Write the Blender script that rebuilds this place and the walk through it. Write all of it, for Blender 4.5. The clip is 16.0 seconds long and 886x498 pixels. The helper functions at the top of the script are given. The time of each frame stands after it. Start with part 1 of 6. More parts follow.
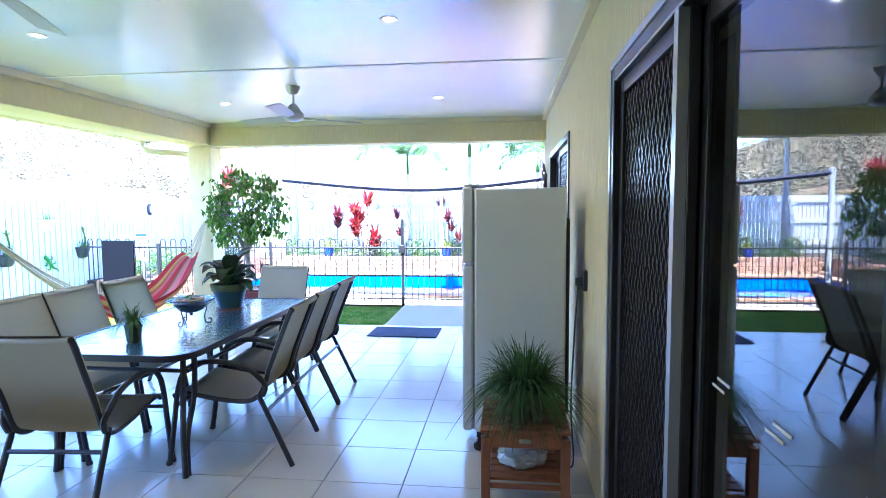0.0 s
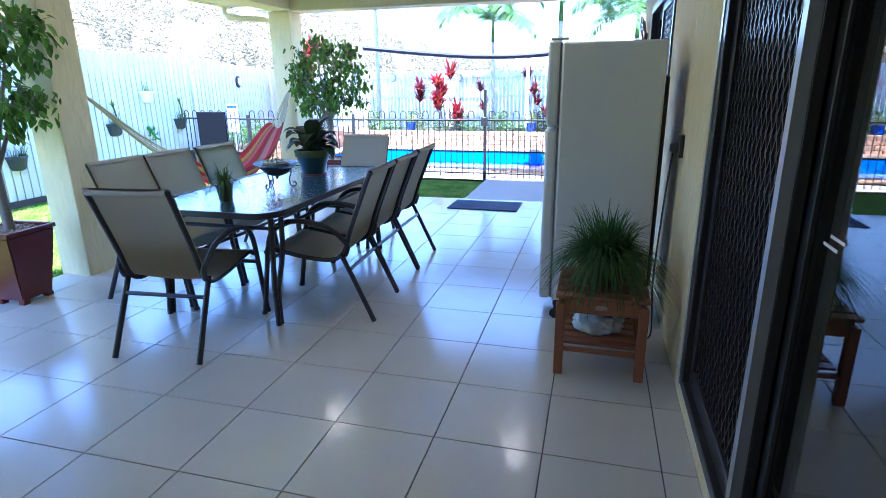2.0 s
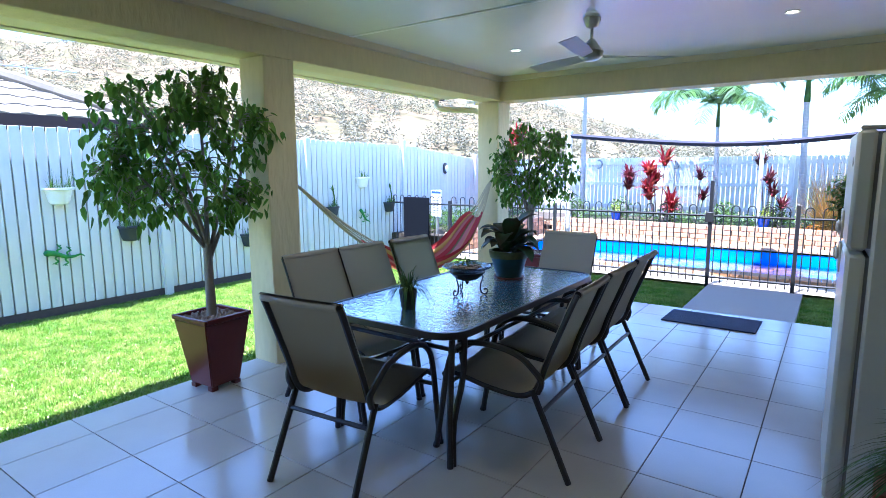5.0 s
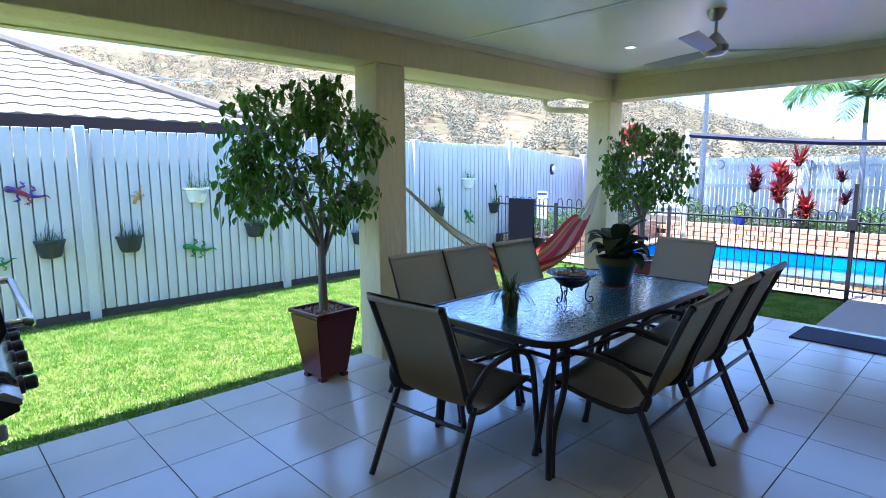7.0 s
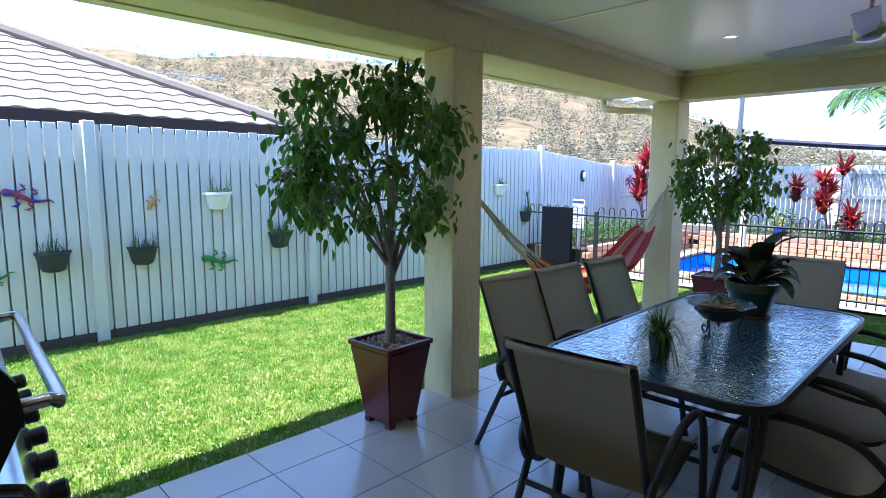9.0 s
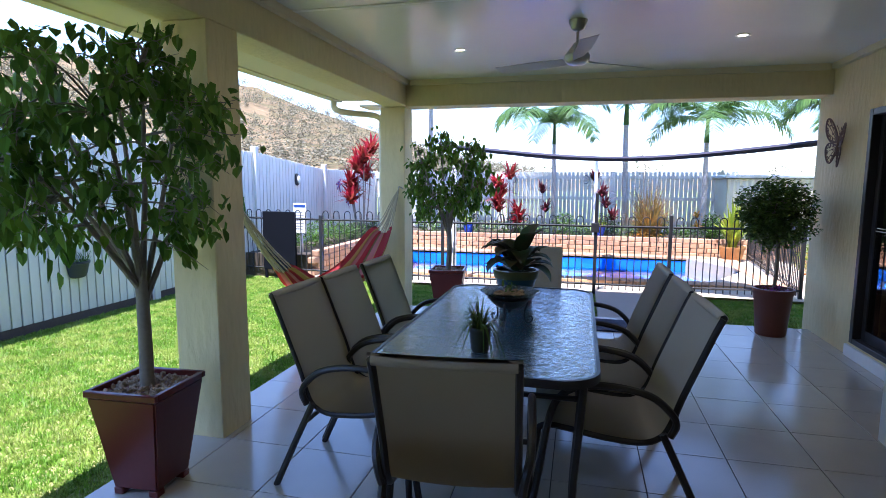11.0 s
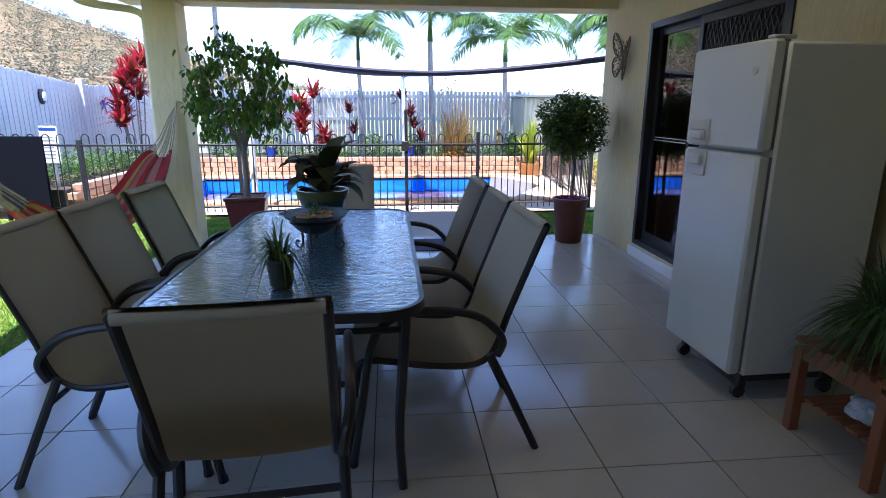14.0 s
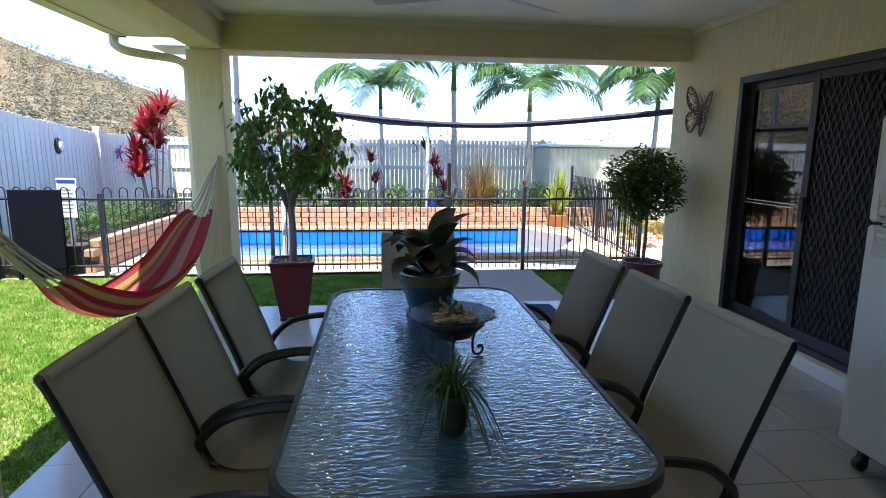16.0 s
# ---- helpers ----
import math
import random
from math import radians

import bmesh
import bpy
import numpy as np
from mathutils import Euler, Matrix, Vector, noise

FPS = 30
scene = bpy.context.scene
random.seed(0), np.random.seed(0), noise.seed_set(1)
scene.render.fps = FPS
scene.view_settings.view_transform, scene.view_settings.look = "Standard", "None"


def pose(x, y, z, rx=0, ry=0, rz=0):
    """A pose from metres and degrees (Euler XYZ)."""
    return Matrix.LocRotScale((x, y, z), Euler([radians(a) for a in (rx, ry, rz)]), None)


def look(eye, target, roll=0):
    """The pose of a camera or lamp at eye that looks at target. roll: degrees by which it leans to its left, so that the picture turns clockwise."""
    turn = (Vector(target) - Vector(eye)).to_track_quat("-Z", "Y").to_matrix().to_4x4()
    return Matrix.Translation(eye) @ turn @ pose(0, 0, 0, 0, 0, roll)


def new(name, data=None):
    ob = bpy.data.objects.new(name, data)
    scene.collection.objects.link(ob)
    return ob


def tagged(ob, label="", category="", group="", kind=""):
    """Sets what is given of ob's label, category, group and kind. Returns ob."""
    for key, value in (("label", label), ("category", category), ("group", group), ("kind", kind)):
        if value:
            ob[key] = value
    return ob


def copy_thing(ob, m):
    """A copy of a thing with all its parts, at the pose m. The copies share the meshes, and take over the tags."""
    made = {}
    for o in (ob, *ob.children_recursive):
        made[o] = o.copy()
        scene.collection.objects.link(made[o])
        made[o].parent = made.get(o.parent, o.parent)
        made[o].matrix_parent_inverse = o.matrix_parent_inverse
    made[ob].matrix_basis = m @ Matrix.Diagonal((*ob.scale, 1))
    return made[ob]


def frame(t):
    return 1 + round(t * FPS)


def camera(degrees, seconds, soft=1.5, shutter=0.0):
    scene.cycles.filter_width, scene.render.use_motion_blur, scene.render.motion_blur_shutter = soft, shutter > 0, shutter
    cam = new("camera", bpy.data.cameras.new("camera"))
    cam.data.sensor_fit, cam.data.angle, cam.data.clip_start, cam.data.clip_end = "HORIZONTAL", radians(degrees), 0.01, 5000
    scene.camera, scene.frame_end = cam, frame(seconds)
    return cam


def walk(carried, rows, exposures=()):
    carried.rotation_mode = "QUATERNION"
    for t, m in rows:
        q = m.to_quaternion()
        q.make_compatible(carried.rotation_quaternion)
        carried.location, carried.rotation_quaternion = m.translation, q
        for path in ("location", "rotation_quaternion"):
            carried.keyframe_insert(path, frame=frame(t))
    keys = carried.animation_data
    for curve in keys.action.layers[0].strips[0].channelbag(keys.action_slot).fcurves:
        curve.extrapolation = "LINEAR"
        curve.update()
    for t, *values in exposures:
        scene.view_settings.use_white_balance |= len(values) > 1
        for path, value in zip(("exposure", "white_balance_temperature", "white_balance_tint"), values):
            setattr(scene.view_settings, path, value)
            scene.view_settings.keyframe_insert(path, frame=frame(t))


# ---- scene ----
cam = camera(77.1, 16.0, soft=0.6)
PATH = [
    (0, (-0.012, 1.462, 1.523), (-0.24, 3.443, 1.37), -0.4),
    (0.5, (0.006, 1.418, 1.455), (-0.354, 3.376, 1.266), -0.4),
    (1, (0.016, 1.407, 1.41), (-0.408, 3.332, 1.076), -0.4),
    (1.5, (0.022, 1.464, 1.392), (-0.445, 3.348, 0.91), -0.6),
    (2, (-0.001, 1.533, 1.422), (-0.506, 3.382, 0.851), -0.7),
    (2.5, (-0.054, 1.606, 1.514), (-0.613, 3.436, 0.934), -0.6),
    (3, (-0.143, 1.707, 1.571), (-0.758, 3.524, 1.005), -0.7),
    (3.5, (-0.222, 1.838, 1.585), (-0.898, 3.65, 1.075), -0.5),
    (4, (-0.323, 2.063, 1.51), (-1.165, 3.836, 1.122), -0.6),
    (4.5, (-0.33, 2.144, 1.5), (-1.334, 3.844, 1.182), -0.4),
    (7, (-0.333, 2.162, 1.527), (-1.756, 3.538, 1.24), -0.3),
    (7.5, (-0.458, 2.166, 1.514), (-1.897, 3.524, 1.228), -0.1),
    (8, (-0.654, 2.206, 1.515), (-2.121, 3.539, 1.246), -0.3),
    (10.5, (-1.872, 2.172, 1.503), (-2.707, 3.972, 1.256), 0.7),
    (11, (-1.83, 2.155, 1.466), (-2.306, 4.083, 1.227), 0.3),
    (11.5, (-1.777, 2.173, 1.417), (-2.104, 4.133, 1.187), 0.5),
    (12, (-1.761, 2.189, 1.377), (-1.98, 4.164, 1.145), 0.3),
    (12.5, (-1.746, 2.204, 1.333), (-1.873, 4.178, 1.038), 0.2),
    (13, (-1.756, 2.222, 1.285), (-1.745, 4.176, 0.861), 0.1),
    (13.5, (-1.813, 2.322, 1.319), (-1.667, 4.256, 0.829), 0.0),
    (14, (-1.842, 2.538, 1.361), (-1.657, 4.467, 0.867), 0.2),
    (14.5, (-1.906, 2.68, 1.386), (-1.716, 4.61, 0.895), 0.1),
    (15, (-2.082, 2.835, 1.435), (-1.883, 4.771, 0.974), 0.2),
    (15.5, (-2.257, 3.01, 1.423), (-2.045, 4.952, 0.999), 0.3),
    (16, (-2.423, 3.134, 1.468), (-2.212, 5.093, 1.122), 0.5),
]
walk(cam, [(t, look(eye, target, roll)) for t, eye, target, roll in PATH], [(0.0, 4.2, 4950, 21), (1.0, 3.8, 4850, 20), (2.5, 3.5, 4850, 19), (3.5, 3.3, 4900, 19), (4.5, 3.0, 5050, 19), (7.0, 2.5, 5150, 18), (8.0, 2.36, 5250, 17), (10.5, 2.1, 5550, 22), (12.5, 2.08, 5650, 24), (14.5, 2.12, 5600, 22), (16.0, 1.92, 5900, 16)])

# ---- light ----
world = bpy.data.worlds.new("sky")
scene.world = world
world.use_nodes = True
wn = world.node_tree
sky = wn.nodes.new("ShaderNodeTexSky")
sky.sky_type, sky.sun_disc = "NISHITA", False
SUN_FROM = Vector((-0.10, -0.33, 0.94)).normalized()
sky.sun_elevation = math.asin(SUN_FROM.z)
sky.sun_rotation = math.atan2(SUN_FROM.x, SUN_FROM.y)
sky.air_density, sky.dust_density, sky.ozone_density, sky.altitude = 1.0, 0.15, 3.0, 900
wn.links.new(sky.outputs[0], wn.nodes["Background"].inputs[0])
wn.nodes["Background"].inputs[1].default_value = 0.15
sun = new("sun", bpy.data.lights.new("sun", "SUN"))
sun.data.energy, sun.data.angle, sun.data.color = 3.95, radians(0.5), (1.0, 0.96, 0.89)
sun.matrix_world = look(SUN_FROM * 30, (0, 0, 0))
DOWNLIGHTS = [(x, y) for x in (-0.68, -2.87) for y in (2.35, 4.65, 6.95)]
for x, y in DOWNLIGHTS:
    lamp = new("downlight_lamp", bpy.data.lights.new("downlight_lamp", "SPOT"))
    lamp.data.energy, lamp.data.color, lamp.data.spot_size, lamp.data.spot_blend, lamp.data.shadow_soft_size = 1.8, (1.0, 0.80, 0.52), radians(140), 1.0, 0.03
    lamp.matrix_world = look((x, y, 2.57), (x, y, 0))

# ---- materials ----
def material(name, color, rough=0.5, metal=0.0, grain=40.0, spread=0.08, stain=2.0, dirt=0.06, bump=0.1, spec=0.5, second=None, second_scale=3.0, random_per=0.0, stretch=(1, 1, 1), coat=0.0):
    """Principled surface with a fine grain, a broad stain and a bump; second: a colour mixed in in patches."""
    m = bpy.data.materials.new(name)
    m.use_nodes = True
    nt = m.node_tree
    p = nt.nodes["Principled BSDF"]
    tc = nt.nodes.new("ShaderNodeTexCoord")
    mp = nt.nodes.new("ShaderNodeMapping")
    mp.inputs["Scale"].default_value = stretch
    nt.links.new(tc.outputs["Object"], mp.inputs[0])
    def noise_node(scale, detail=4.0):
        n = nt.nodes.new("ShaderNodeTexNoise")
        n.inputs["Scale"].default_value, n.inputs["Detail"].default_value = scale, detail
        nt.links.new(mp.outputs[0], n.inputs["Vector"])
        return n.outputs[0]
    def maths(op, a, b):
        n = nt.nodes.new("ShaderNodeMath")
        n.operation = op
        for i, v in enumerate((a, b)):
            if isinstance(v, (int, float)):
                n.inputs[i].default_value = v
            else:
                nt.links.new(v, n.inputs[i])
        return n.outputs[0]
    g, s = noise_node(grain), noise_node(stain, 3.0)
    value = maths("ADD", maths("MULTIPLY", maths("SUBTRACT", g, 0.5), 2 * spread), maths("MULTIPLY", maths("SUBTRACT", s, 0.5), 2 * dirt))
    if random_per:
        oi = nt.nodes.new("ShaderNodeObjectInfo")
        geo = nt.nodes.new("ShaderNodeNewGeometry")
        both = maths("FRACT", maths("ADD", oi.outputs["Random"], geo.outputs["Random Per Island"]), 0)
        value = maths("ADD", value, maths("MULTIPLY", maths("SUBTRACT", both, 0.5), 2 * random_per))
    value = maths("ADD", value, 1.0)
    base = nt.nodes.new("ShaderNodeMix")
    base.data_type = "RGBA"
    base.inputs["A"].default_value = (*color, 1)
    base.inputs["B"].default_value = (*(second or color), 1)
    ramp = nt.nodes.new("ShaderNodeMapRange")
    ramp.inputs["From Min"].default_value, ramp.inputs["From Max"].default_value = 0.42, 0.58
    nt.links.new(noise_node(second_scale, 5.0), ramp.inputs["Value"])
    nt.links.new(ramp.outputs[0], base.inputs["Factor"])
    mul = nt.nodes.new("ShaderNodeVectorMath")
    mul.operation = "MULTIPLY"
    nt.links.new(base.outputs["Result"], mul.inputs[0])
    nt.links.new(value, mul.inputs[1])
    nt.links.new(mul.outputs[0], p.inputs["Base Color"])
    p.inputs["Metallic"].default_value = metal
    p.inputs["Specular IOR Level"].default_value = spec
    p.inputs["Coat Weight"].default_value = coat
    nt.links.new(maths("ADD", maths("MULTIPLY", maths("SUBTRACT", s, 0.5), 0.25 * rough), rough), p.inputs["Roughness"])
    if bump:
        b = nt.nodes.new("ShaderNodeBump")
        b.inputs["Strength"].default_value, b.inputs["Distance"].default_value = bump, 0.01
        nt.links.new(g, b.inputs["Height"])
        nt.links.new(b.outputs[0], p.inputs["Normal"])
    return m

def leaf_material(name, color, second, glow=0.35, rough=0.45):
    m = material(name, color, rough, spread=0.12, grain=30, random_per=0.4, second=second, second_scale=6.0, bump=0.05, spec=0.22)
    nt = m.node_tree
    p = nt.nodes["Principled BSDF"]
    t = nt.nodes.new("ShaderNodeBsdfTranslucent")
    mix = nt.nodes.new("ShaderNodeMixShader")
    mix.inputs[0].default_value = glow
    nt.links.new(p.inputs["Base Color"].links[0].from_socket, t.inputs[0])
    nt.links.new(p.outputs[0], mix.inputs[1])
    nt.links.new(t.outputs[0], mix.inputs[2])
    nt.links.new(mix.outputs[0], nt.nodes["Material Output"].inputs[0])
    return m

def glass_material(name, color, rough=0.0, ripple=0.0, ripple_scale=40.0, ior=1.45):
    m = bpy.data.materials.new(name)
    m.use_nodes = True
    nt = m.node_tree
    p = nt.nodes["Principled BSDF"]
    p.inputs["Base Color"].default_value = (*color, 1)
    p.inputs["Transmission Weight"].default_value = 1.0
    p.inputs["Roughness"].default_value, p.inputs["IOR"].default_value = rough, ior
    if ripple:
        tc = nt.nodes.new("ShaderNodeTexCoord")
        mp = nt.nodes.new("ShaderNodeMapping")
        mp.inputs["Scale"].default_value = (0.75, 2.0, 1.0)
        n = nt.nodes.new("ShaderNodeTexNoise")
        n.inputs["Scale"].default_value, n.inputs["Detail"].default_value = ripple_scale, 1.5
        n.inputs["Distortion"].default_value = 0.6
        b = nt.nodes.new("ShaderNodeBump")
        b.inputs["Strength"].default_value, b.inputs["Distance"].default_value = ripple, 0.01
        nt.links.new(tc.outputs["Object"], mp.inputs[0])
        nt.links.new(mp.outputs[0], n.inputs["Vector"])
        nt.links.new(n.outputs[0], b.inputs["Height"])
        nt.links.new(b.outputs[0], p.inputs["Normal"])
    return m

RENDER_WALL = material("cream_textured_render", (0.72, 0.60, 0.33), 0.85, grain=26, spread=0.09, bump=1.0, stretch=(1, 1, 0.28), dirt=0.05)
SMOOTH_CREAM = material("cream_smooth_paint", (0.71, 0.62, 0.40), 0.7, grain=90, spread=0.02, bump=0.05)
CEILING_PAINT = material("satin_white_ceiling_paint", (0.84, 0.83, 0.74), 0.22, grain=60, spread=0.015, bump=0.02, dirt=0.03)
WHITE_TRIM = material("white_trim", (0.78, 0.77, 0.73), 0.5, grain=70, spread=0.02, bump=0.02)
TILE = material("beige_porcelain_tile", (0.49, 0.46, 0.40), 0.17, grain=120, spread=0.04, stain=5, dirt=0.06, bump=0.02, random_per=0.03, spec=0.75)
GROUT = material("dark_grout", (0.09, 0.085, 0.08), 0.9, grain=200, spread=0.1)
FRAME = material("dark_brown_powder_coat", (0.034, 0.034, 0.038), 0.34, grain=150, spread=0.05, bump=0.02, spec=0.4)
SLING = material("khaki_woven_sling", (0.43, 0.385, 0.295), 0.75, grain=420, spread=0.2, bump=0.25, dirt=0.05)
# blue base and specular tint put the sky's reflected blue into the glass
GLASS_TABLE = glass_material("rippled_table_glass", (0.16, 0.36, 0.50), 0.04, 0.42, 34.0, 2.0)
GLASS_TABLE.node_tree.nodes["Principled BSDF"].inputs["Transmission Weight"].default_value = 0.76
GLASS_TABLE.node_tree.nodes["Principled BSDF"].inputs["Coat Weight"].default_value = 1.0
GLASS_TABLE.node_tree.nodes["Principled BSDF"].inputs["Coat IOR"].default_value = 2.0
GLASS_TABLE.node_tree.nodes["Principled BSDF"].inputs["Coat Roughness"].default_value = 0.03
GLASS_TABLE.node_tree.links.new(GLASS_TABLE.node_tree.nodes["Bump"].outputs[0], GLASS_TABLE.node_tree.nodes["Principled BSDF"].inputs["Coat Normal"])
GLASS_TABLE.node_tree.nodes["Principled BSDF"].inputs["Specular Tint"].default_value = (0.72, 0.86, 1.0, 1.0)
GLASS_DOOR = glass_material("door_glass", (0.36, 0.40, 0.42), 0.0, ior=1.62)
DARK_ALU = material("dark_bronze_aluminium", (0.038, 0.037, 0.038), 0.35, metal=0.3, grain=150, spread=0.04, bump=0.0)
GREY_ALU = material("grey_aluminium", (0.42, 0.43, 0.44), 0.35, metal=0.6, grain=150, spread=0.04, bump=0.0)
MESH_DARK = material("dark_security_mesh", (0.02, 0.021, 0.024), 0.5, grain=150, spread=0.05, bump=0.0)
FRIDGE_WHITE = material("white_fridge_enamel", (0.68, 0.70, 0.67), 0.35, grain=260, spread=0.02, bump=0.06)
FRIDGE_TRIM = material("fridge_cream_plastic", (0.60, 0.58, 0.52), 0.4, grain=200, spread=0.02, bump=0.0)
GREY_PLASTIC = material("grey_plastic", (0.22, 0.23, 0.24), 0.5, grain=200, spread=0.03, bump=0.0)
BLACK_PLASTIC = material("black_plastic", (0.02, 0.02, 0.022), 0.45, grain=200, spread=0.05, bump=0.02)
BENCH_WOOD = material("oiled_orange_timber", (0.27, 0.095, 0.04), 0.45, grain=30, spread=0.18, bump=0.1, stretch=(1, 8, 8), random_per=0.08)
MAROON = material("glazed_maroon_ceramic", (0.12, 0.018, 0.014), 0.33, grain=50, spread=0.12, bump=0.03, coat=0.08, spec=0.4)
TERRACOTTA = material("brown_terracotta", (0.155, 0.042, 0.026), 0.42, grain=50, spread=0.12, bump=0.05)
PEBBLE = material("tan_pebbles", (0.32, 0.23, 0.15), 0.8, grain=60, spread=0.2, random_per=0.3)
SOIL = material("dark_soil", (0.06, 0.045, 0.03), 0.95, grain=70, spread=0.3, bump=0.5)
BLUE_GLAZE = material("blue_green_glazed_pot", (0.010, 0.055, 0.085), 0.30, grain=40, spread=0.25, bump=0.05, second=(0.012, 0.045, 0.05), second_scale=4)
OLIVE_GLAZE = material("olive_glazed_rim", (0.10, 0.10, 0.03), 0.32, grain=40, spread=0.2, bump=0.04, second=(0.06, 0.08, 0.03), second_scale=6)
BARK = material("pale_grey_bark", (0.22, 0.19, 0.15), 0.85, grain=45, spread=0.2, bump=0.3)
PALM_BARK = material("ringed_palm_trunk", (0.33, 0.31, 0.28), 0.8, grain=14, spread=0.3, bump=0.2, stretch=(0.3, 0.3, 2.5))
FICUS = leaf_material("glossy_fig_leaf", (0.085, 0.18, 0.024), (0.13, 0.23, 0.035), 0.42, 0.45)
TOPIARY = leaf_material("small_green_leaf", (0.085, 0.155, 0.032), (0.12, 0.195, 0.045), 0.35, 0.6)
GRASSY = leaf_material("strappy_green_leaf", (0.05, 0.12, 0.035), (0.08, 0.15, 0.05), 0.3, 0.6)
AIRPLANT = leaf_material("pale_green_leaf", (0.10, 0.17, 0.05), (0.07, 0.13, 0.04), 0.3)
DARKLEAF = leaf_material("dark_broad_leaf", (0.025, 0.065, 0.022), (0.06, 0.05, 0.025), 0.15, 0.5)
PALM_LEAF = leaf_material("palm_frond", (0.075, 0.15, 0.025), (0.05, 0.11, 0.03), 0.25, 0.5)
RED_LEAF = leaf_material("red_cordyline_leaf", (0.42, 0.025, 0.04), (0.25, 0.05, 0.03), 0.4)
DARKRED_LEAF = leaf_material("dark_red_cordyline_leaf", (0.20, 0.02, 0.03), (0.10, 0.03, 0.03), 0.3)
SHRUB = leaf_material("shrub_leaf", (0.095, 0.19, 0.025), (0.06, 0.12, 0.02), 0.35)
YELLOW_LEAF = leaf_material("yellow_green_leaf", (0.35, 0.38, 0.03), (0.22, 0.30, 0.03), 0.4)
ORANGE_LEAF = leaf_material("orange_flower", (0.45, 0.17, 0.02), (0.30, 0.20, 0.04), 0.3)
STRAW_LEAF = leaf_material("bronze_fountain_grass", (0.36, 0.20, 0.05), (0.22, 0.17, 0.05), 0.3)
GRASS = leaf_material("lawn_blade", (0.12, 0.245, 0.018), (0.24, 0.32, 0.055), 0.4)
LAWN = material("lawn", (0.11, 0.20, 0.018), 0.95, grain=60, spread=0.35, stain=1.2, dirt=0.15, bump=0.5, second=(0.36, 0.34, 0.14), second_scale=22, spec=0.1)
FENCE_PAINT = material("off_white_fence_paint", (0.60, 0.59, 0.55), 0.7, grain=30, spread=0.05, bump=0.08, stretch=(1, 1, 0.15), random_per=0.04)
DARK_TIMBER = material("dark_sleeper_timber", (0.075, 0.055, 0.045), 0.85, grain=30, spread=0.25, bump=0.2)
POOL_STEEL = material("black_fence_steel", (0.018, 0.018, 0.02), 0.4, grain=120, spread=0.05, bump=0.0)
PAVING = material("sandstone_paving", (0.52, 0.42, 0.30), 0.85, grain=40, spread=0.12, stain=1.5, dirt=0.1, bump=0.1)
COPING = material("orange_brick_coping", (0.48, 0.27, 0.14), 0.8, grain=40, spread=0.15, bump=0.15, random_per=0.12)
BRICK = material("tan_retaining_block", (0.46, 0.27, 0.155), 0.9, grain=35, spread=0.2, bump=0.4, random_per=0.2)
CONCRETE = material("grey_concrete_path", (0.36, 0.31, 0.26), 0.9, grain=120, spread=0.2, bump=0.2)
POOL_TILE = material("blue_pool_lining", (0.03, 0.24, 0.74), 0.5, grain=12, spread=0.12, bump=0.0, second=(0.015, 0.16, 0.6), second_scale=1.0)
WATER = glass_material("pool_water", (0.75, 0.92, 1.0), 0.0, 0.12, 5.0, 1.33)
MAT_BLUE = material("blue_grey_doormat", (0.035, 0.042, 0.075), 0.95, grain=300, spread=0.3, bump=0.5)
ROOF_TILE = material("pale_concrete_roof_tile", (0.17, 0.138, 0.10), 0.85, grain=20, spread=0.12, bump=0.15, random_per=0.08)
FASCIA = material("dark_brown_fascia", (0.035, 0.022, 0.02), 0.6, grain=60, spread=0.05, spec=0.15)
SHED = material("cream_sheet_steel", (0.60, 0.56, 0.40), 0.5, grain=60, spread=0.04, bump=0.02)
ZINC = material("zinc_roof_sheet", (0.55, 0.58, 0.60), 0.35, metal=0.5, grain=60, spread=0.05, bump=0.02)
SAIL = material("navy_shade_cloth", (0.035, 0.035, 0.06), 0.85, grain=300, spread=0.1, bump=0.1)
WHITE_POST = material("white_painted_steel", (0.75, 0.75, 0.73), 0.4, grain=60, spread=0.03, bump=0.0)
CHROME = material("brushed_steel", (0.48, 0.46, 0.42), 0.28, metal=1.0, grain=120, spread=0.05, bump=0.0)
FAN_BLADE = material("brushed_fan_blade", (0.46, 0.44, 0.41), 0.5, metal=0.1, grain=120, spread=0.05, bump=0.0)
ROPE = material("natural_cotton_rope", (0.48, 0.40, 0.26), 0.9, grain=120, spread=0.2)
CLOTH_RED = material("red_hammock_cotton", (0.42, 0.045, 0.05), 0.9, grain=250, spread=0.15, bump=0.15)
CLOTH_YELLOW = material("yellow_hammock_cotton", (0.50, 0.33, 0.10), 0.9, grain=250, spread=0.15, bump=0.15)
CLOTH_PINK = material("pink_hammock_cotton", (0.50, 0.20, 0.18), 0.9, grain=250, spread=0.15, bump=0.15)
CLOTH_GREEN = material("olive_hammock_cotton", (0.22, 0.19, 0.08), 0.9, grain=250, spread=0.15, bump=0.15)
PLANTER_GREY = material("charcoal_planter_plastic", (0.022, 0.028, 0.04), 0.5, grain=80, spread=0.08)
PLANTER_WHITE = material("white_planter_plastic", (0.75, 0.75, 0.72), 0.45, grain=80, spread=0.03)
STEEL_BLUE = material("stainless_bbq_steel", (0.52, 0.53, 0.55), 0.22, metal=1.0, grain=120, spread=0.05, bump=0.0, stretch=(1, 8, 1))
SCREEN = material("black_screen_panel", (0.006, 0.007, 0.010), 0.9, grain=60, spread=0.1, bump=0.0, spec=0.05)
